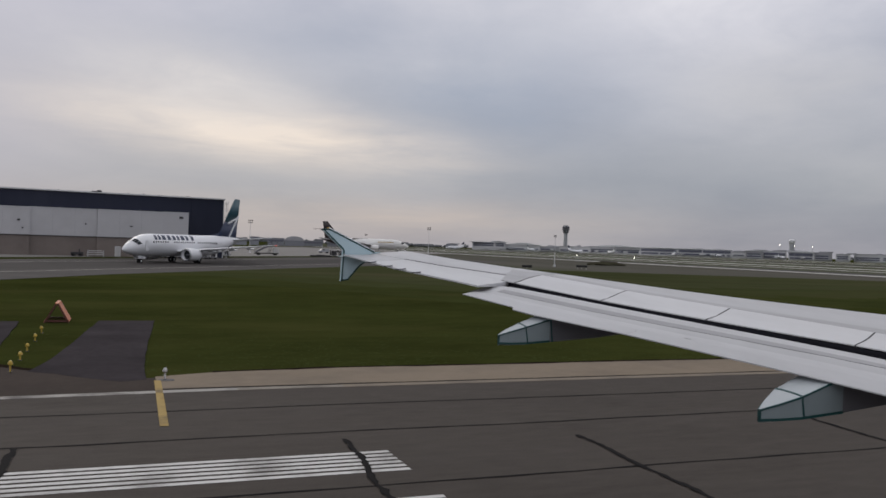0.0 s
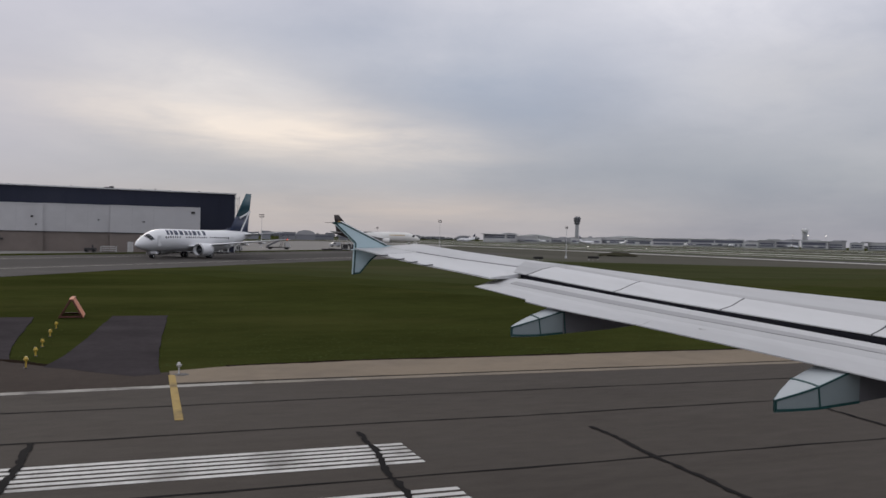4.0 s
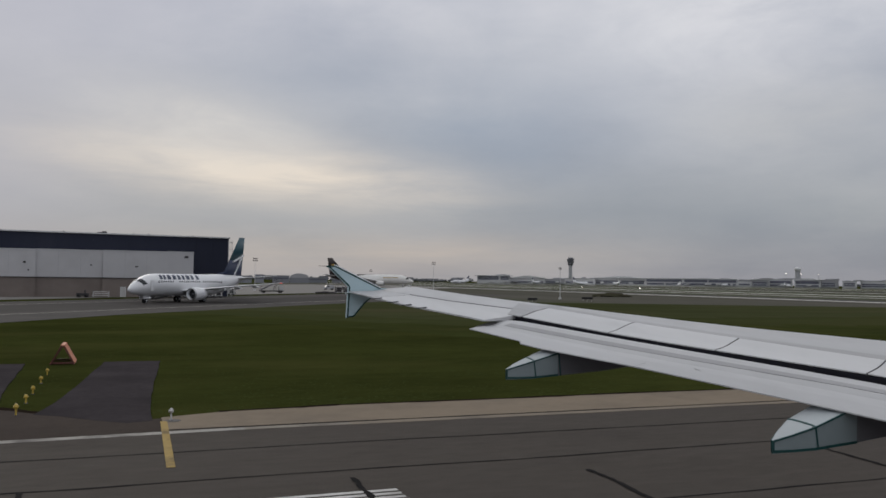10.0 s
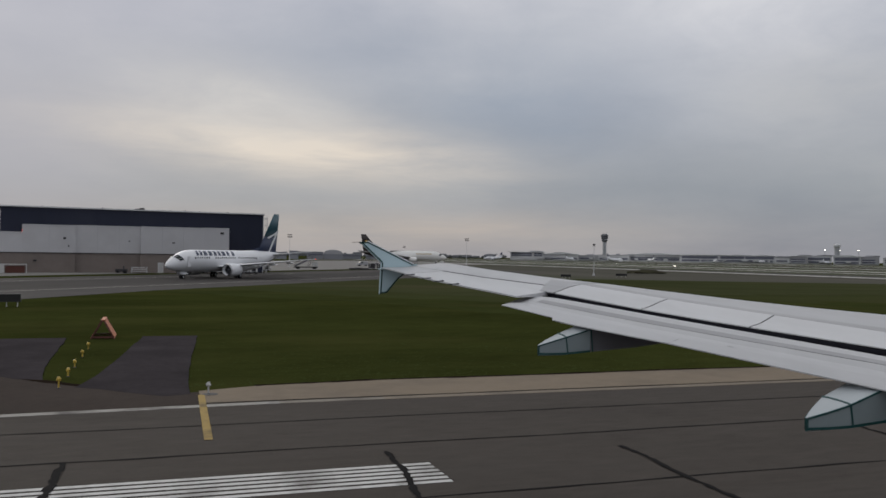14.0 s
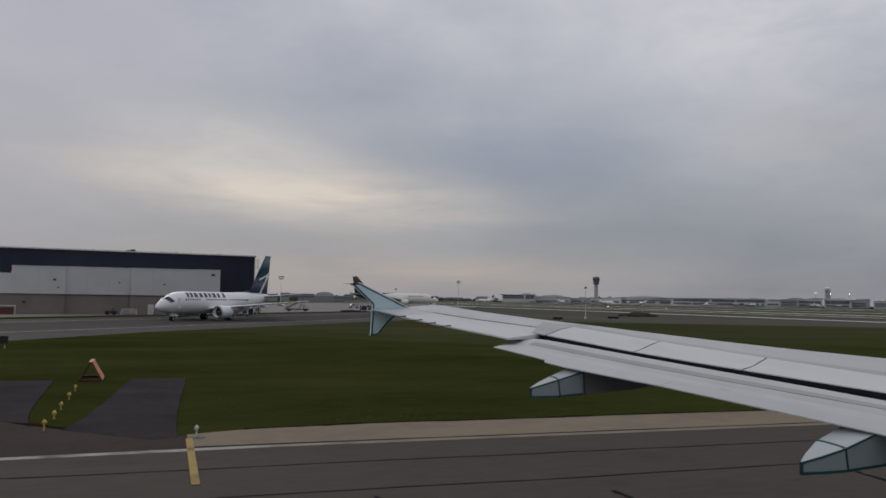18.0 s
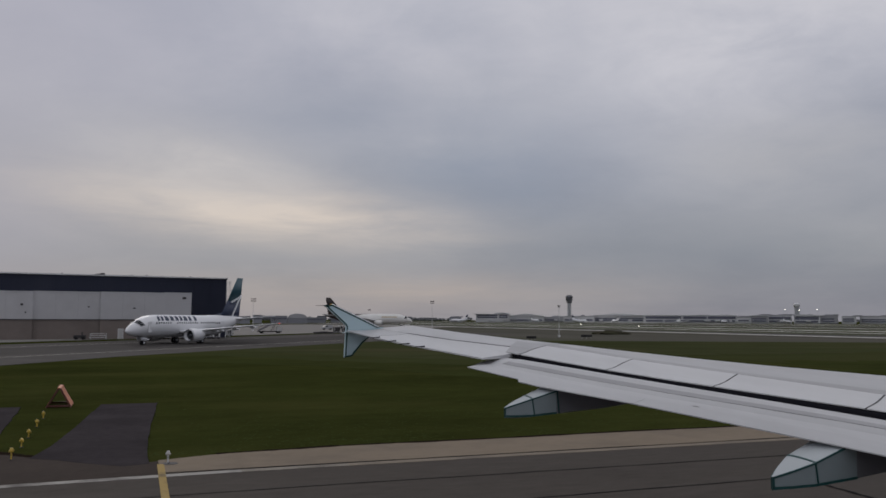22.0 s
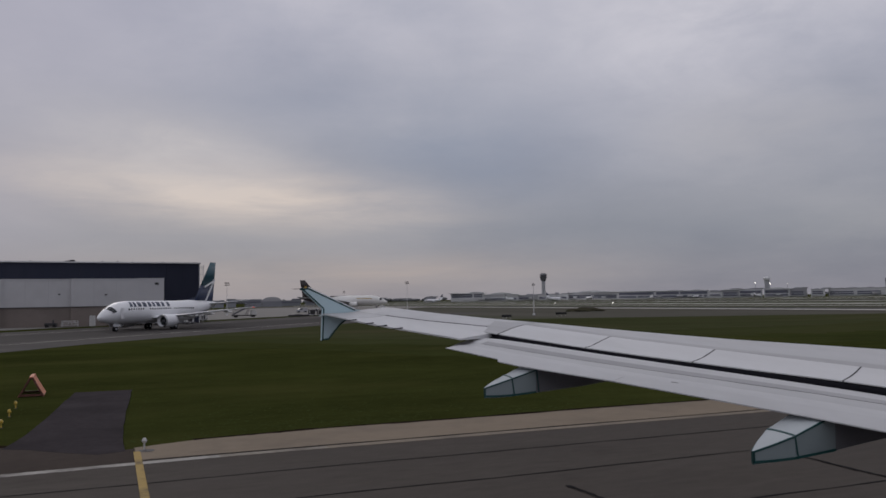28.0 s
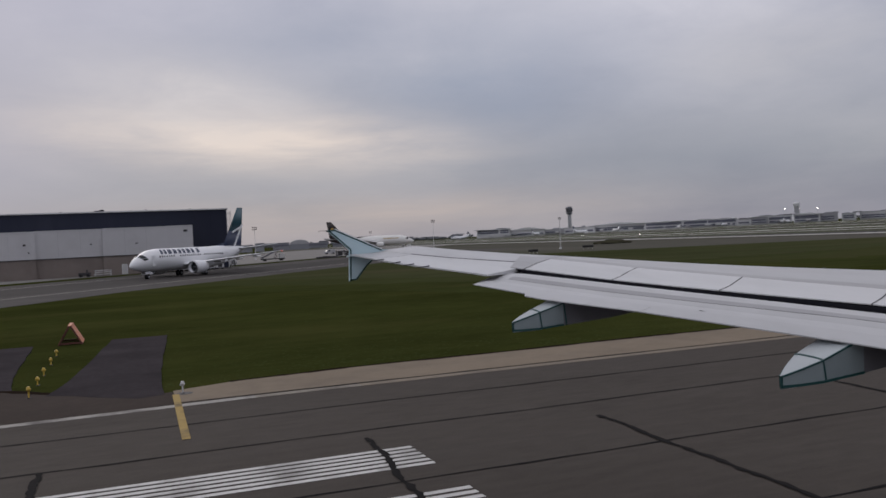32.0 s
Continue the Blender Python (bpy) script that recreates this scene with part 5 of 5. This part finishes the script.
def container_dolly(loc, rz, first=[None]):
    if first[0] is not None:
        return copy_thing(first[0], pose(*loc, 0, 0, rz))
    d = thing("container_dolly", "airfreight container with dark curtain on a low dolly", "container", "container dollies", loc, rz)
    part("deck", boxes((-1.1, 1.1, -0.8, 0.8, 0.38, 0.52), bevel=0.02), M_GALV, d)
    part("container", loft([[(x, y, z) for x, z in ((-0.95, 0.54), (0.6, 0.54), (0.98, 0.95), (0.98, 2.1), (-0.95, 2.1))] for y in (-0.75, 0.75)]), M_HDARK, d, "dark container")
    for x in (-0.97, 0.96):
        part("corner_post", boxes((x - 0.05, x + 0.05, -0.79, -0.73, 0.95, 2.12)), M_CARTWHITE, d)
    part("top_rail", boxes((-1.0, 1.0, -0.79, -0.73, 2.05, 2.16)), M_CARTWHITE, d)
    for x in (-0.8, 0.8):
        for y in (-0.7, 0.7):
            part("wheel", tube((x, y - 0.07, 0.19), (x, y + 0.07, 0.19), 0.19, None, 12), M_RUBBER, d)
    part("tow_bar", tube((1.1, 0, 0.42), (1.9, 0, 0.3), 0.04, None, 6), M_GALV, d)
    first[0] = d
    return d


for x, y in ((66.0, 272), (69.0, 272.4), (73.0, 273), (76.0, 273.3)):
    container_dolly((x, y, HA), 6)
barrier = thing("pallet_stack", "long low stack of dark flat pallets on the apron", "pallets", "", (61.5, 271, HA), 6)
for i in range(3):
    part("pallet", boxes((-3.2 + 2.15 * i, -1.15 + 2.15 * i, -0.8, 0.8, 0.0, 0.55 + 0.12 * (i % 2)), bevel=0.03), M_HDARK, barrier)


def mast(loc, h, label, rz=0.0, k=1.0):
    m = thing("floodlight_mast", label, "light mast", "floodlight masts", loc, rz)
    part("pole", tube((0, 0, 0), (0, 0, h), 0.11, 0.05, 10), M_TERML, m)
    part("base", tube((0, 0, 0), (0, 0, 0.5), 0.38, 0.30, 10), M_TERML, m)
    part("crossbar", boxes((-0.85 * k, 0.85 * k, -0.07, 0.07, h - 0.08, h + 0.06)), M_HDARK, m)
    part("lower_crossbar", boxes((-0.85 * k, 0.85 * k, -0.07, 0.07, h - 0.85 * k, h - 0.85 * k + 0.12)), M_HDARK, m)
    for x in (-0.7 * k, 0.0, 0.7 * k):
        for z in (h + 0.05, h - 0.72 * k):
            part("lamp_head", boxes((x - 0.2 * k, x + 0.2 * k, -0.30 * k, 0.20 * k, z, z + 0.28 * k), bevel=0.03), M_HDARK, m)
    return m


def polar(az_, d, z=0.0):
    az_ += 0.55         # the far side's bearing from the seat
    return (d * math.sin(radians(az_)), d * math.cos(radians(az_)), z)


mast(polar(7.63, 330, 0.06), 12.0, "tall floodlight mast with dark lamp heads")
mast(polar(19.44, 400), 13.0, "tall floodlight mast with dark lamp heads")
mast(polar(27.91, 240, 0.02), 8.6, "pale floodlight mast beside the crossing runway", k=0.45)
mast(polar(15.23, 600, 0.06), 11.2, "tall floodlight mast with dark lamp heads")
mast(polar(-1.0, 300, 0.06), 14.8, "tall floodlight mast behind the hangar")


# orange A-frame marker on the grass
af = thing("a_frame_marker", "faded orange A-frame marker board standing on the grass", "marker", "", (6.75 + SX, 51.4, 0.0), 0)
for s in (-1, 1):
    ht, hb = 0.05, 0.60
    part("panel", loft([[(s * hb - s * 0.02, -1.05, 0.06), (s * hb + s * 0.03, -1.05, 0.06), (s * ht + s * 0.03, -1.05, 1.02), (s * ht - s * 0.02, -1.05, 1.02)],
                        [(s * hb - s * 0.02, 1.05, 0.06), (s * hb + s * 0.03, 1.05, 0.06), (s * ht + s * 0.03, 1.05, 1.02), (s * ht - s * 0.02, 1.05, 1.02)]]), M_ORANGE, af)
    part("backing_board", loft([[(s * (hb - 0.035), y, 0.07), (s * (hb - 0.022), y, 0.07), (s * (ht + 0.0) - s * 0.022, y, 1.0), (s * ht - s * 0.035, y, 1.0)] for y in (-1.062, 1.04)]), M_RUSTRED, af, "dark rust-red inner board")
    for y in (-1.06, 1.06):
        part("leg", loft([[(s * hb - 0.05, y - 0.03, 0.0), (s * hb + 0.04, y - 0.03, 0.0), (s * hb + 0.04, y + 0.03, 0), (s * hb - 0.05, y + 0.03, 0)], [(s * ht - 0.05, y - 0.03, 1.02), (s * ht + 0.05, y - 0.03, 1.02), (s * ht + 0.05, y + 0.03, 1.02), (s * ht - 0.05, y + 0.03, 1.02)]]), M_RUSTRED, af)
part("ridge_cap", boxes((-0.10, 0.10, -1.07, 1.07, 1.01, 1.06), bevel=0.015), M_ORANGE, af)
for y in (-1.0, 1.0):
    part("base_rail", boxes((-0.60, 0.60, y - 0.05, y + 0.05, 0.04, 0.14)), M_RUSTRED, af)


def edge_light(loc, label, tall=0.42, cap=None, body=None, first={}):
    key = (label, tall)
    if key in first:
        return copy_thing(first[key], pose(*loc))
    e = thing("edge_light", label, "airfield light", "edge lights", loc)
    part("base_plate", tube((0, 0, 0), (0, 0, 0.02), 0.07, 0.07, 14), M_HDARK, e)
    part("stem", tube((0, 0, 0.02), (0, 0, tall), 0.028, 0.028, 10), body or M_YELLOWL, e)
    part("collar", tube((0, 0, tall), (0, 0, tall + 0.06), 0.07, 0.09, 12), body or M_YELLOWL, e)
    part("lens", tube((0, 0, tall + 0.06), (0, 0, tall + 0.14), 0.075, 0.04, 12), cap or M_YELLOWL, e)
    first[key] = e
    return e


for y in (45.2, 41.8, 38.2, 35.5):
    edge_light((6.4 + SX, y, 0.0), "yellow stubby light on a stem in the grass", 0.20)
edge_light((6.4 + SX, 32.3, 0.034), "yellow stubby light on a stem in the grass", 0.26)
lamp = edge_light((11.3 + SX, 29.9, 0.034), "white-capped runway edge light on a dark plate", 0.26, M_CARTWHITE, M_CARTWHITE)
part("ground_plate", tube((0.05, -0.1, 0.0), (0.05, -0.1, 0.012), 0.27, 0.25, 20), M_HDARK, lamp, "flat dark ground plate")
edge_light((-3.4 + SX, 28.9, 0.034), "small dark taxi light at the apron edge", 0.16, M_HDARK, M_HDARK)
for x in (72, 132, 192):
    edge_light((x, 29.9, 0.034), "white-capped runway edge light on concrete", 0.24)
# flat drain cover near the edge line
tagged(link("drain_cover", boxes((-1.75 + SX, -0.55 + SX, 28.0, 28.45, 0.0, 0.039)), M_DRAIN), "rusty flat drain cover in the asphalt", "drain cover")


def sign(loc, rz, w, h, label):
    s = thing("airfield_sign", label, "sign", "airfield signs", loc, rz)
    part("cabinet", boxes((-w / 2, w / 2, -0.14, 0.14, 0.45, 0.45 + h), bevel=0.03), M_SIGNBLACK, s, "black sign back")
    part("frame", boxes((-w / 2 - 0.03, w / 2 + 0.03, -0.16, 0.16, 0.42, 0.46), (-w / 2 - 0.03, w / 2 + 0.03, -0.16, 0.16, 0.44 + h, 0.48 + h)), M_HDARK, s)
    for x in [(-w / 2 + 0.25) + i * (w - 0.5) / 2 for i in range(3)]:
        part("leg", boxes((x - 0.04, x + 0.04, -0.04, 0.04, 0.0, 0.45)), M_CARTWHITE, s)
        part("foot", boxes((x - 0.07, x + 0.07, -0.07, 0.07, 0.0, 0.04), bevel=0.01), M_GALV, s)
    return s


sign((-12.3, 80.5, 0), 4, 2.15, 0.60, "black-backed airfield sign on short pale legs")
sign((89.5, 178.5, 0), -12, 2.3, 0.5, "black-backed airfield sign on short pale legs")
sign((112, 192, 0), -25, 2.8, 0.5, "black-backed airfield sign on short pale legs")

# a low earth mound by the crossing runway, and bare slabs in the grass further along
mound = bmesh.new()
bmesh.ops.create_icosphere(mound, subdivisions=4, radius=1.0)
for v in mound.verts:
    k = 1 + 0.25 * noise.noise(v.co * 2.3)
    v.co = Vector((v.co.x * 7 * k, v.co.y * 4.5 * k, max(v.co.z, -0.2) * 1.3 * k))
mound.transform(Matrix.Translation((153, 246, 0)))
tagged(link("earth_mound", mound, M_EARTH, smooth=True), "low dark overgrown earth mound", "mound")
for i, (x, y, w, d) in enumerate(((232, 41, 5, 2.4), (229, 46, 4.5, 2.2), (226, 50, 4, 2), (224, 54, 3.4, 1.6), (222, 57.5, 2.6, 1.2))):
    tagged(link("broken_slab", slab([(x, y), (x + w, y + 0.3), (x + w - 0.4, y + d), (x - 0.3, y + d - 0.2)], -0.1, 0.05), M_CONC), "weathered concrete slab sunk in the grass", "slab", "sunken slabs")

# ---- far terminals ----
def face(az0, az1, d):
    """The plan frame of a block that spans two bearings at one distance."""
    a, b = Vector(polar(az0, d)), Vector(polar(az1, d))
    return a, (b - a).length, math.degrees(math.atan2(b.y - a.y, b.x - a.x))


def block(az0, az1, d, h, label, wall, glass=(0.45, 0.85), piers=0, roof=0.0, depth=60.0, band=None, upper=None, arc=0.0):
    o, w, rz = face(az0, az1, d)
    t = thing("terminal_block", label, "building", "terminal buildings", (o.x, o.y, 0), rz)
    part("wall", boxes((0, w, 0, depth, 0, h)), wall, t)
    part("roof", boxes((-roof, w + roof, -roof - 0.6, depth, h, h + max(0.9, 0.06 * h)), bevel=0.1), M_TERML if roof else M_TERM, t)
    if glass:
        # one ribbon of glass, broken by irregular solid bays, with a pale sill line under it
        rr = random.Random(round(az0 * 100))
        x = 2.0
        while x < w - 6:
            run = min(rr.uniform(18, 46), w - 3 - x)
            part("window_band", boxes((x, x + run, -0.35, 0.2, h * glass[0], h * glass[1])), M_TERMG, t)
            if h * (glass[1] - glass[0]) > 5:
                part("transom", boxes((x, x + run, -0.5, -0.3, h * (glass[0] + glass[1]) / 2 - 0.35, h * (glass[0] + glass[1]) / 2 + 0.35)), M_TERML, t)
            x += run + rr.uniform(2.5, 9)
        part("sill", boxes((0, w, -0.9, 0.1, h * glass[0] - 0.9, h * glass[0] - 0.1)), M_TERML, t)
        for i in range(piers // 3):
            xb = rr.uniform(0.08, 0.9) * w
            part("jet_bridge", boxes((xb, xb + rr.uniform(5, 9), -26, -0.9, 3.2, 6.2), bevel=0.3), M_TERML if rr.random() < 0.6 else M_TERM, t)
            part("bridge_leg", boxes((xb + 2, xb + 3.2, -24, -22.8, 0, 3.2)), M_TERM, t)
        for i in range(2):
            xb = rr.uniform(0.1, 0.85) * w
            part("roof_plant", boxes((xb, xb + rr.uniform(6, 22), 6, 18, h + 0.5, h + rr.uniform(1.6, 3.2))), M_TERM, t)
    if upper:
        rr = random.Random(round(az0 * 77))
        x = 1.5
        while x < w - 5:
            run = min(rr.uniform(26, 60), w - 2 - x)
            part("window_band", boxes((x, x + run, -0.45, 0.2, h * upper[0], h * upper[1])), M_TERMG, t)
            x += run + rr.uniform(1.5, 5)
    if arc:
        n_ = 16
        part("curved_roof", loft([[(w * (0.06 + 0.88 * i / n_), y_, h + 0.3 + (arc * math.sin(math.pi * i / n_) if k_ else 0)) for y_, k_ in ((-1.5, 0), (-1.5, 1), (depth * 0.7, 1), (depth * 0.7, 0))] for i in range(n_ + 1)]), M_TERML, t, "shallow curved metal roof")
    if band:
        part("fascia", boxes((0, w, -0.8, 0.1, h * band[0], h * band[1])), M_TERML, t)
    return t


block(22.38, 24.6, 1600, 14.5, "glazed terminal pier under a wide overhanging roof", M_TERML, (0.50, 0.95), 6, 5.0)
block(24.6, 26.9, 1620, 11.5, "grey terminal hall with a shallow curved roof", M_TERML, (0.2, 0.45), 5, 1.5, arc=4.0)
block(26.9, 28.2, 1640, 9.5, "low grey terminal link", M_TERM, (0.3, 0.6), 3)
block(28.2, 30.2, 1600, 11.0, "low grey terminal link", M_TERML, (0.25, 0.55), 4)
block(30.2, 33.46, 1620, 12.8, "pale terminal hall with a raised roof", M_TERML, (0.2, 0.45), 5, 3.0, band=(0.72, 0.98), upper=(0.5, 0.66), arc=3.6)
block(33.46, 39.16, 1500, 12.5, "long dark-glazed terminal concourse with pale piers", M_TERML, (0.16, 0.42), 12, 1.5, upper=(0.56, 0.90))
block(39.16, 40.0, 1480, 9.5, "pale low jet-bridge block", M_TERML, (0.35, 0.6), 2)
block(40.0, 41.0, 1470, 12.5, "plain grey terminal block", M_TERM, (0.2, 0.7), 2, 1.0)
block(41.0, 42.4, 1500, 13.0, "dark-glazed flat-roofed terminal block", M_TERML, (0.15, 0.40), 3, upper=(0.52, 0.85))
block(42.5, 44.0, 1480, 12.6, "dark-glazed terminal block with a pale roof", M_TERML, (0.15, 0.38), 4, 2.0, upper=(0.50, 0.88), arc=2.6)
block(44.0, 45.0, 1500, 12.5, "dark-glazed flat-roofed terminal block", M_TERM, (0.2, 0.7), 2)
block(45.2, 46.0, 1480, 11.0, "white terminal block with square windows", M_TERML, (0.3, 0.8), 2)
block(46.2, 49.5, 1500, 12.0, "pale long flat terminal block", M_TERML, (0.2, 0.65), 7)
block(20.6, 21.4, 1900, 9.0, "low grey building at the field's edge", M_FARBLDG, (0.3, 0.7), 4)

# control towers
tower = thing("control_tower", "tall concrete control tower with a flared dark glass cab", "tower", "", polar(28.59, 2000))


def octo(z, r, n=12):
    return [(r * math.cos(2 * math.pi * (i + 0.5) / n), r * math.sin(2 * math.pi * (i + 0.5) / n), z) for i in range(n)]


part("shaft", loft([octo(0, 5.0), octo(38, 4.2), octo(43, 4.6)]), M_TOWERL, tower)
part("flare", loft([octo(43, 4.6), octo(46, 7.0), octo(47.5, 7.3), octo(48.5, 5.6), octo(52, 8.8), octo(52.8, 8.8)]), M_TOWER, tower)
part("cab_glass", loft([octo(52.8, 7.2), octo(57.2, 8.6)]), M_FAIRDK, tower, "dark glazed cab")
part("cab_roof", loft([octo(57.2, 8.9), octo(58.4, 8.9), octo(59.2, 6.0)]), M_TOWER, tower)
part("roof_plant", boxes((-5, 5, -4, 4, 59, 61.5), bevel=0.3), M_TOWER, tower)
part("balcony", loft([octo(48.6, 7.6), octo(49.2, 7.6)]), M_TERM, tower)
for x in (-3, 3):
    part("antenna", tube((x, 0, 61.5), (x, 0, 66), 0.12, 0.06, 6), M_HDARK, tower)
t2 = thing("apron_tower", "pale ramp tower with a rounded white top", "tower", "", polar(42.69, 1800))
part("shaft", loft([octo(0, 4.6), octo(31, 4.6)]), M_TOWERL, t2)
part("cab", loft([octo(31, 4.6), octo(32.5, 6.0), octo(36.0, 6.3), octo(37.6, 5.6), octo(38.8, 3.6), octo(39.4, 1.2)]), M_TERML, t2, "rounded white tower top")
for a_, h_ in ((42.01, 22.6), (42.86, 21.6), (43.88, 21.8)):
    m = thing("lit_apron_mast", "apron mast with a lit floodlight", "light mast", "lit apron masts", polar(a_, 1440))
    part("pole", tube((0, 0, 0), (0, 0, h_), 0.35, 0.2, 8), M_TERM, m)
    part("lamp", boxes((-0.4, 0.4, -0.3, 0.3, h_ - 0.1, h_ + 0.55), bevel=0.1), M_LAMPGLOW, m, "lit floodlight")
for a_, d_ in ((29.35, 655), (33.1, 560)):
    m = thing("field_light", "small lit lamp beside a far taxiway", "airfield light", "field lights", polar(a_, d_))
    part("post", tube((0, 0, 0), (0, 0, 0.9), 0.1, 0.1, 8), M_TERM, m)
    part("lamp", boxes((-0.16, 0.16, -0.14, 0.14, 0.9, 1.2), bevel=0.05), M_LAMPGLOW, m)

# far skyline of pale blocks
rng = random.Random(11)
spots = (-30, -24, -17, -12, -7.5, -2, 1.5, 5.2, 6.6, 8.4, 10.4, 12.1, 14.5, 17.8, 19.2, 47.2, 48.4, 49.6, 50.4, 51.0, 51.8, 52.5, 53.4, 55, 58, 62, 67)
for a_ in spots:
    d_ = rng.uniform(2600, 3600)
    h_ = rng.uniform(9, 20) * d_ / 3000 + (rng.uniform(15, 45) if a_ > 49 else 0)
    w_ = rng.uniform(22, 70) if h_ < 25 else rng.uniform(18, 28)
    b_ = thing("distant_building", "hazy grey building on the skyline", "building", "skyline buildings", polar(a_, d_), -a_)
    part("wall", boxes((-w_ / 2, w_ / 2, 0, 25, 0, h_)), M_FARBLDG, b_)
    part("roof", boxes((-w_ / 2 - 0.3, w_ / 2 + 0.3, -0.3, 25.3, h_, h_ + 0.8)), M_TERM, b_)
    for k in range(max(1, int(h_ / 5))):
        part("window_band", boxes((-w_ / 2 + 2, w_ / 2 - 2, -0.25, 0.1, 2.0 + 5 * k, 4.0 + 5 * k)), M_TERMG, b_)


# grey service buildings beyond the cargo apron, one with a barrel roof
for a_, d_, w_, h_ in ((6.9, 820, 15, 6.5), (7.9, 860, 9, 8.0), (9.3, 900, 17, 7.5), (11.6, 1000, 26, 6.0), (13.0, 1050, 12, 5.0)):
    b_ = thing("service_building", "hazy grey flat-roofed building beyond the cargo apron", "building", "service buildings", polar(a_, d_), -a_)
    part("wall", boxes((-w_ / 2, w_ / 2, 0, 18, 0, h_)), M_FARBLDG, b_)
    part("roof", boxes((-w_ / 2 - 0.3, w_ / 2 + 0.3, -0.3, 18.3, h_, h_ + 0.4)), M_TERM, b_)
    part("window_band", boxes((-w_ / 2 + 1, w_ / 2 - 1, -0.2, 0.1, 0.55 * h_, 0.75 * h_)), M_TERMG, b_)
barn = thing("service_building", "grey barrel-roofed shed beyond the cargo apron", "building", "service buildings", polar(10.5, 900), -10.5)
part("wall", boxes((-10, 10, 0, 30, 0, 5.5)), M_FARBLDG, barn)
part("barrel_roof", loft([[(10.2 * math.cos(math.pi * k / 14), y, 5.5 + 4.6 * math.sin(math.pi * k / 14)) for k in range(15)] for y in (-0.3, 30.3)]), M_TERM, barn, "curved grey metal roof")

# ---- woods on the skyline: irregular crowns, joined ----
def woods(az0, az1, d0, d1, count, h0, h1, seed):
    r = random.Random(seed)
    base = bmesh.new()
    bmesh.ops.create_icosphere(base, subdivisions=2, radius=1.0)
    bv = [v.co.copy() for v in base.verts]
    bf = [[v.index for v in f.verts] for f in base.faces]
    base.free()
    verts, faces = [], []
    for _ in range(count):
        a, d = r.uniform(az0, az1), r.uniform(d0, d1)
        x, y, _z = polar(a, d)
        h = r.uniform(h0, h1)
        w = r.uniform(0.5, 1.2) * h
        for q in range(3):
            ox, oy, oz = r.uniform(-w, w) * 0.7, r.uniform(-w, w) * 0.5, r.uniform(0.35, 0.75) * h
            s = r.uniform(0.35, 0.6)
            k = len(verts)
            for v in bv:
                j = 1 + 0.35 * noise.noise(v * 2.1 + Vector((a, d, q)))
                verts.append((x + ox + v.x * w * s * j, y + oy + v.y * w * s * j, max(0, oz + v.z * h * 0.42 * j)))
            faces += [[k + i for i in f] for f in bf]
    me = bpy.data.meshes.new("woods")
    me.from_pydata(verts, [], faces)
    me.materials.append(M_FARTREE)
    return tagged(new("woods", me), "line of trees on the skyline, greyed for haze", "trees", kind="stuff")


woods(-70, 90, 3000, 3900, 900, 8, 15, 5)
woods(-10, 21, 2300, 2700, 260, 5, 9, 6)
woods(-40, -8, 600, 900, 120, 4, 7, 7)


# ---- grass tufts: short blades on the grass that the seat overlooks ----
def on_grass(x, y):
    x -= SX
    n = N.x * x + N.y * y
    if n > 62.5 or y > 175:
        return False
    if x > 11 and y < 31.9:
        return False
    if 0.7 < x < 5.7 and y < 51.6 or 6.7 + 0.085 * (y - 33) < x < 10.75 + 0.08 * (y - 33) and y < 52.3:
        return False
    if x <= 11:
        d = 9.9 - x
        return y > 30.3 + max(0, 0.9 * d + 0.018 * d * d)
    return True


r = random.Random(21)
verts, faces = [], []
tries = 0
while len(faces) < 24000 and tries < 260000:
    tries += 1
    y = 31.9 + 62 * r.random() ** 1.7
    x = r.uniform(-0.16 * y - 4, 1.06 * y + 3)
    if not on_grass(x, y) or noise.noise(Vector((x * 0.25, y * 0.25, 0))) < r.uniform(-0.5, 0.35):
        continue
    h = r.uniform(0.006, 0.015) * (1.35 if noise.noise(Vector((x * 0.06, y * 0.06, 4))) > 0.15 else 1)
    for b in range(2):
        a = r.uniform(0, 6.283)
        w, lean = r.uniform(0.015, 0.035), r.uniform(0.08, 0.16)
        ox, oy = x + r.uniform(-0.06, 0.06), y + r.uniform(-0.06, 0.06)
        k = len(verts)
        verts += [(ox - w * math.sin(a), oy + w * math.cos(a), 0), (ox + w * math.sin(a), oy - w * math.cos(a), 0), (ox + lean * math.cos(a), oy + lean * math.sin(a), h)]
        faces.append((k, k + 1, k + 2))
# longer blades that lean over the edges of the paving
for run in grass_edges:
    for (xa, ya), (xb, yb) in zip(run, run[1:]):
        for _ in range(max(2, int(9 * math.hypot(xb - xa, yb - ya)))):
            f = r.random()
            ox, oy = xa + (xb - xa) * f + r.gauss(0, 0.06), ya + (yb - ya) * f + r.gauss(0, 0.06)
            a, w, lean, h = r.uniform(0, 6.283), r.uniform(0.015, 0.035), r.uniform(0.05, 0.14), r.uniform(0.012, 0.03)
            k = len(verts)
            verts += [(ox - w * math.sin(a), oy + w * math.cos(a), 0), (ox + w * math.sin(a), oy - w * math.cos(a), 0), (ox + lean * math.cos(a), oy + lean * math.sin(a), h)]
            faces.append((k, k + 1, k + 2))
me = bpy.data.meshes.new("grass_tufts")
me.from_pydata(verts, [], faces)
me.materials.append(M_TUFT)
tagged(new("grass_tufts", me), "short uneven blades of dark green grass", "grass", kind="stuff")
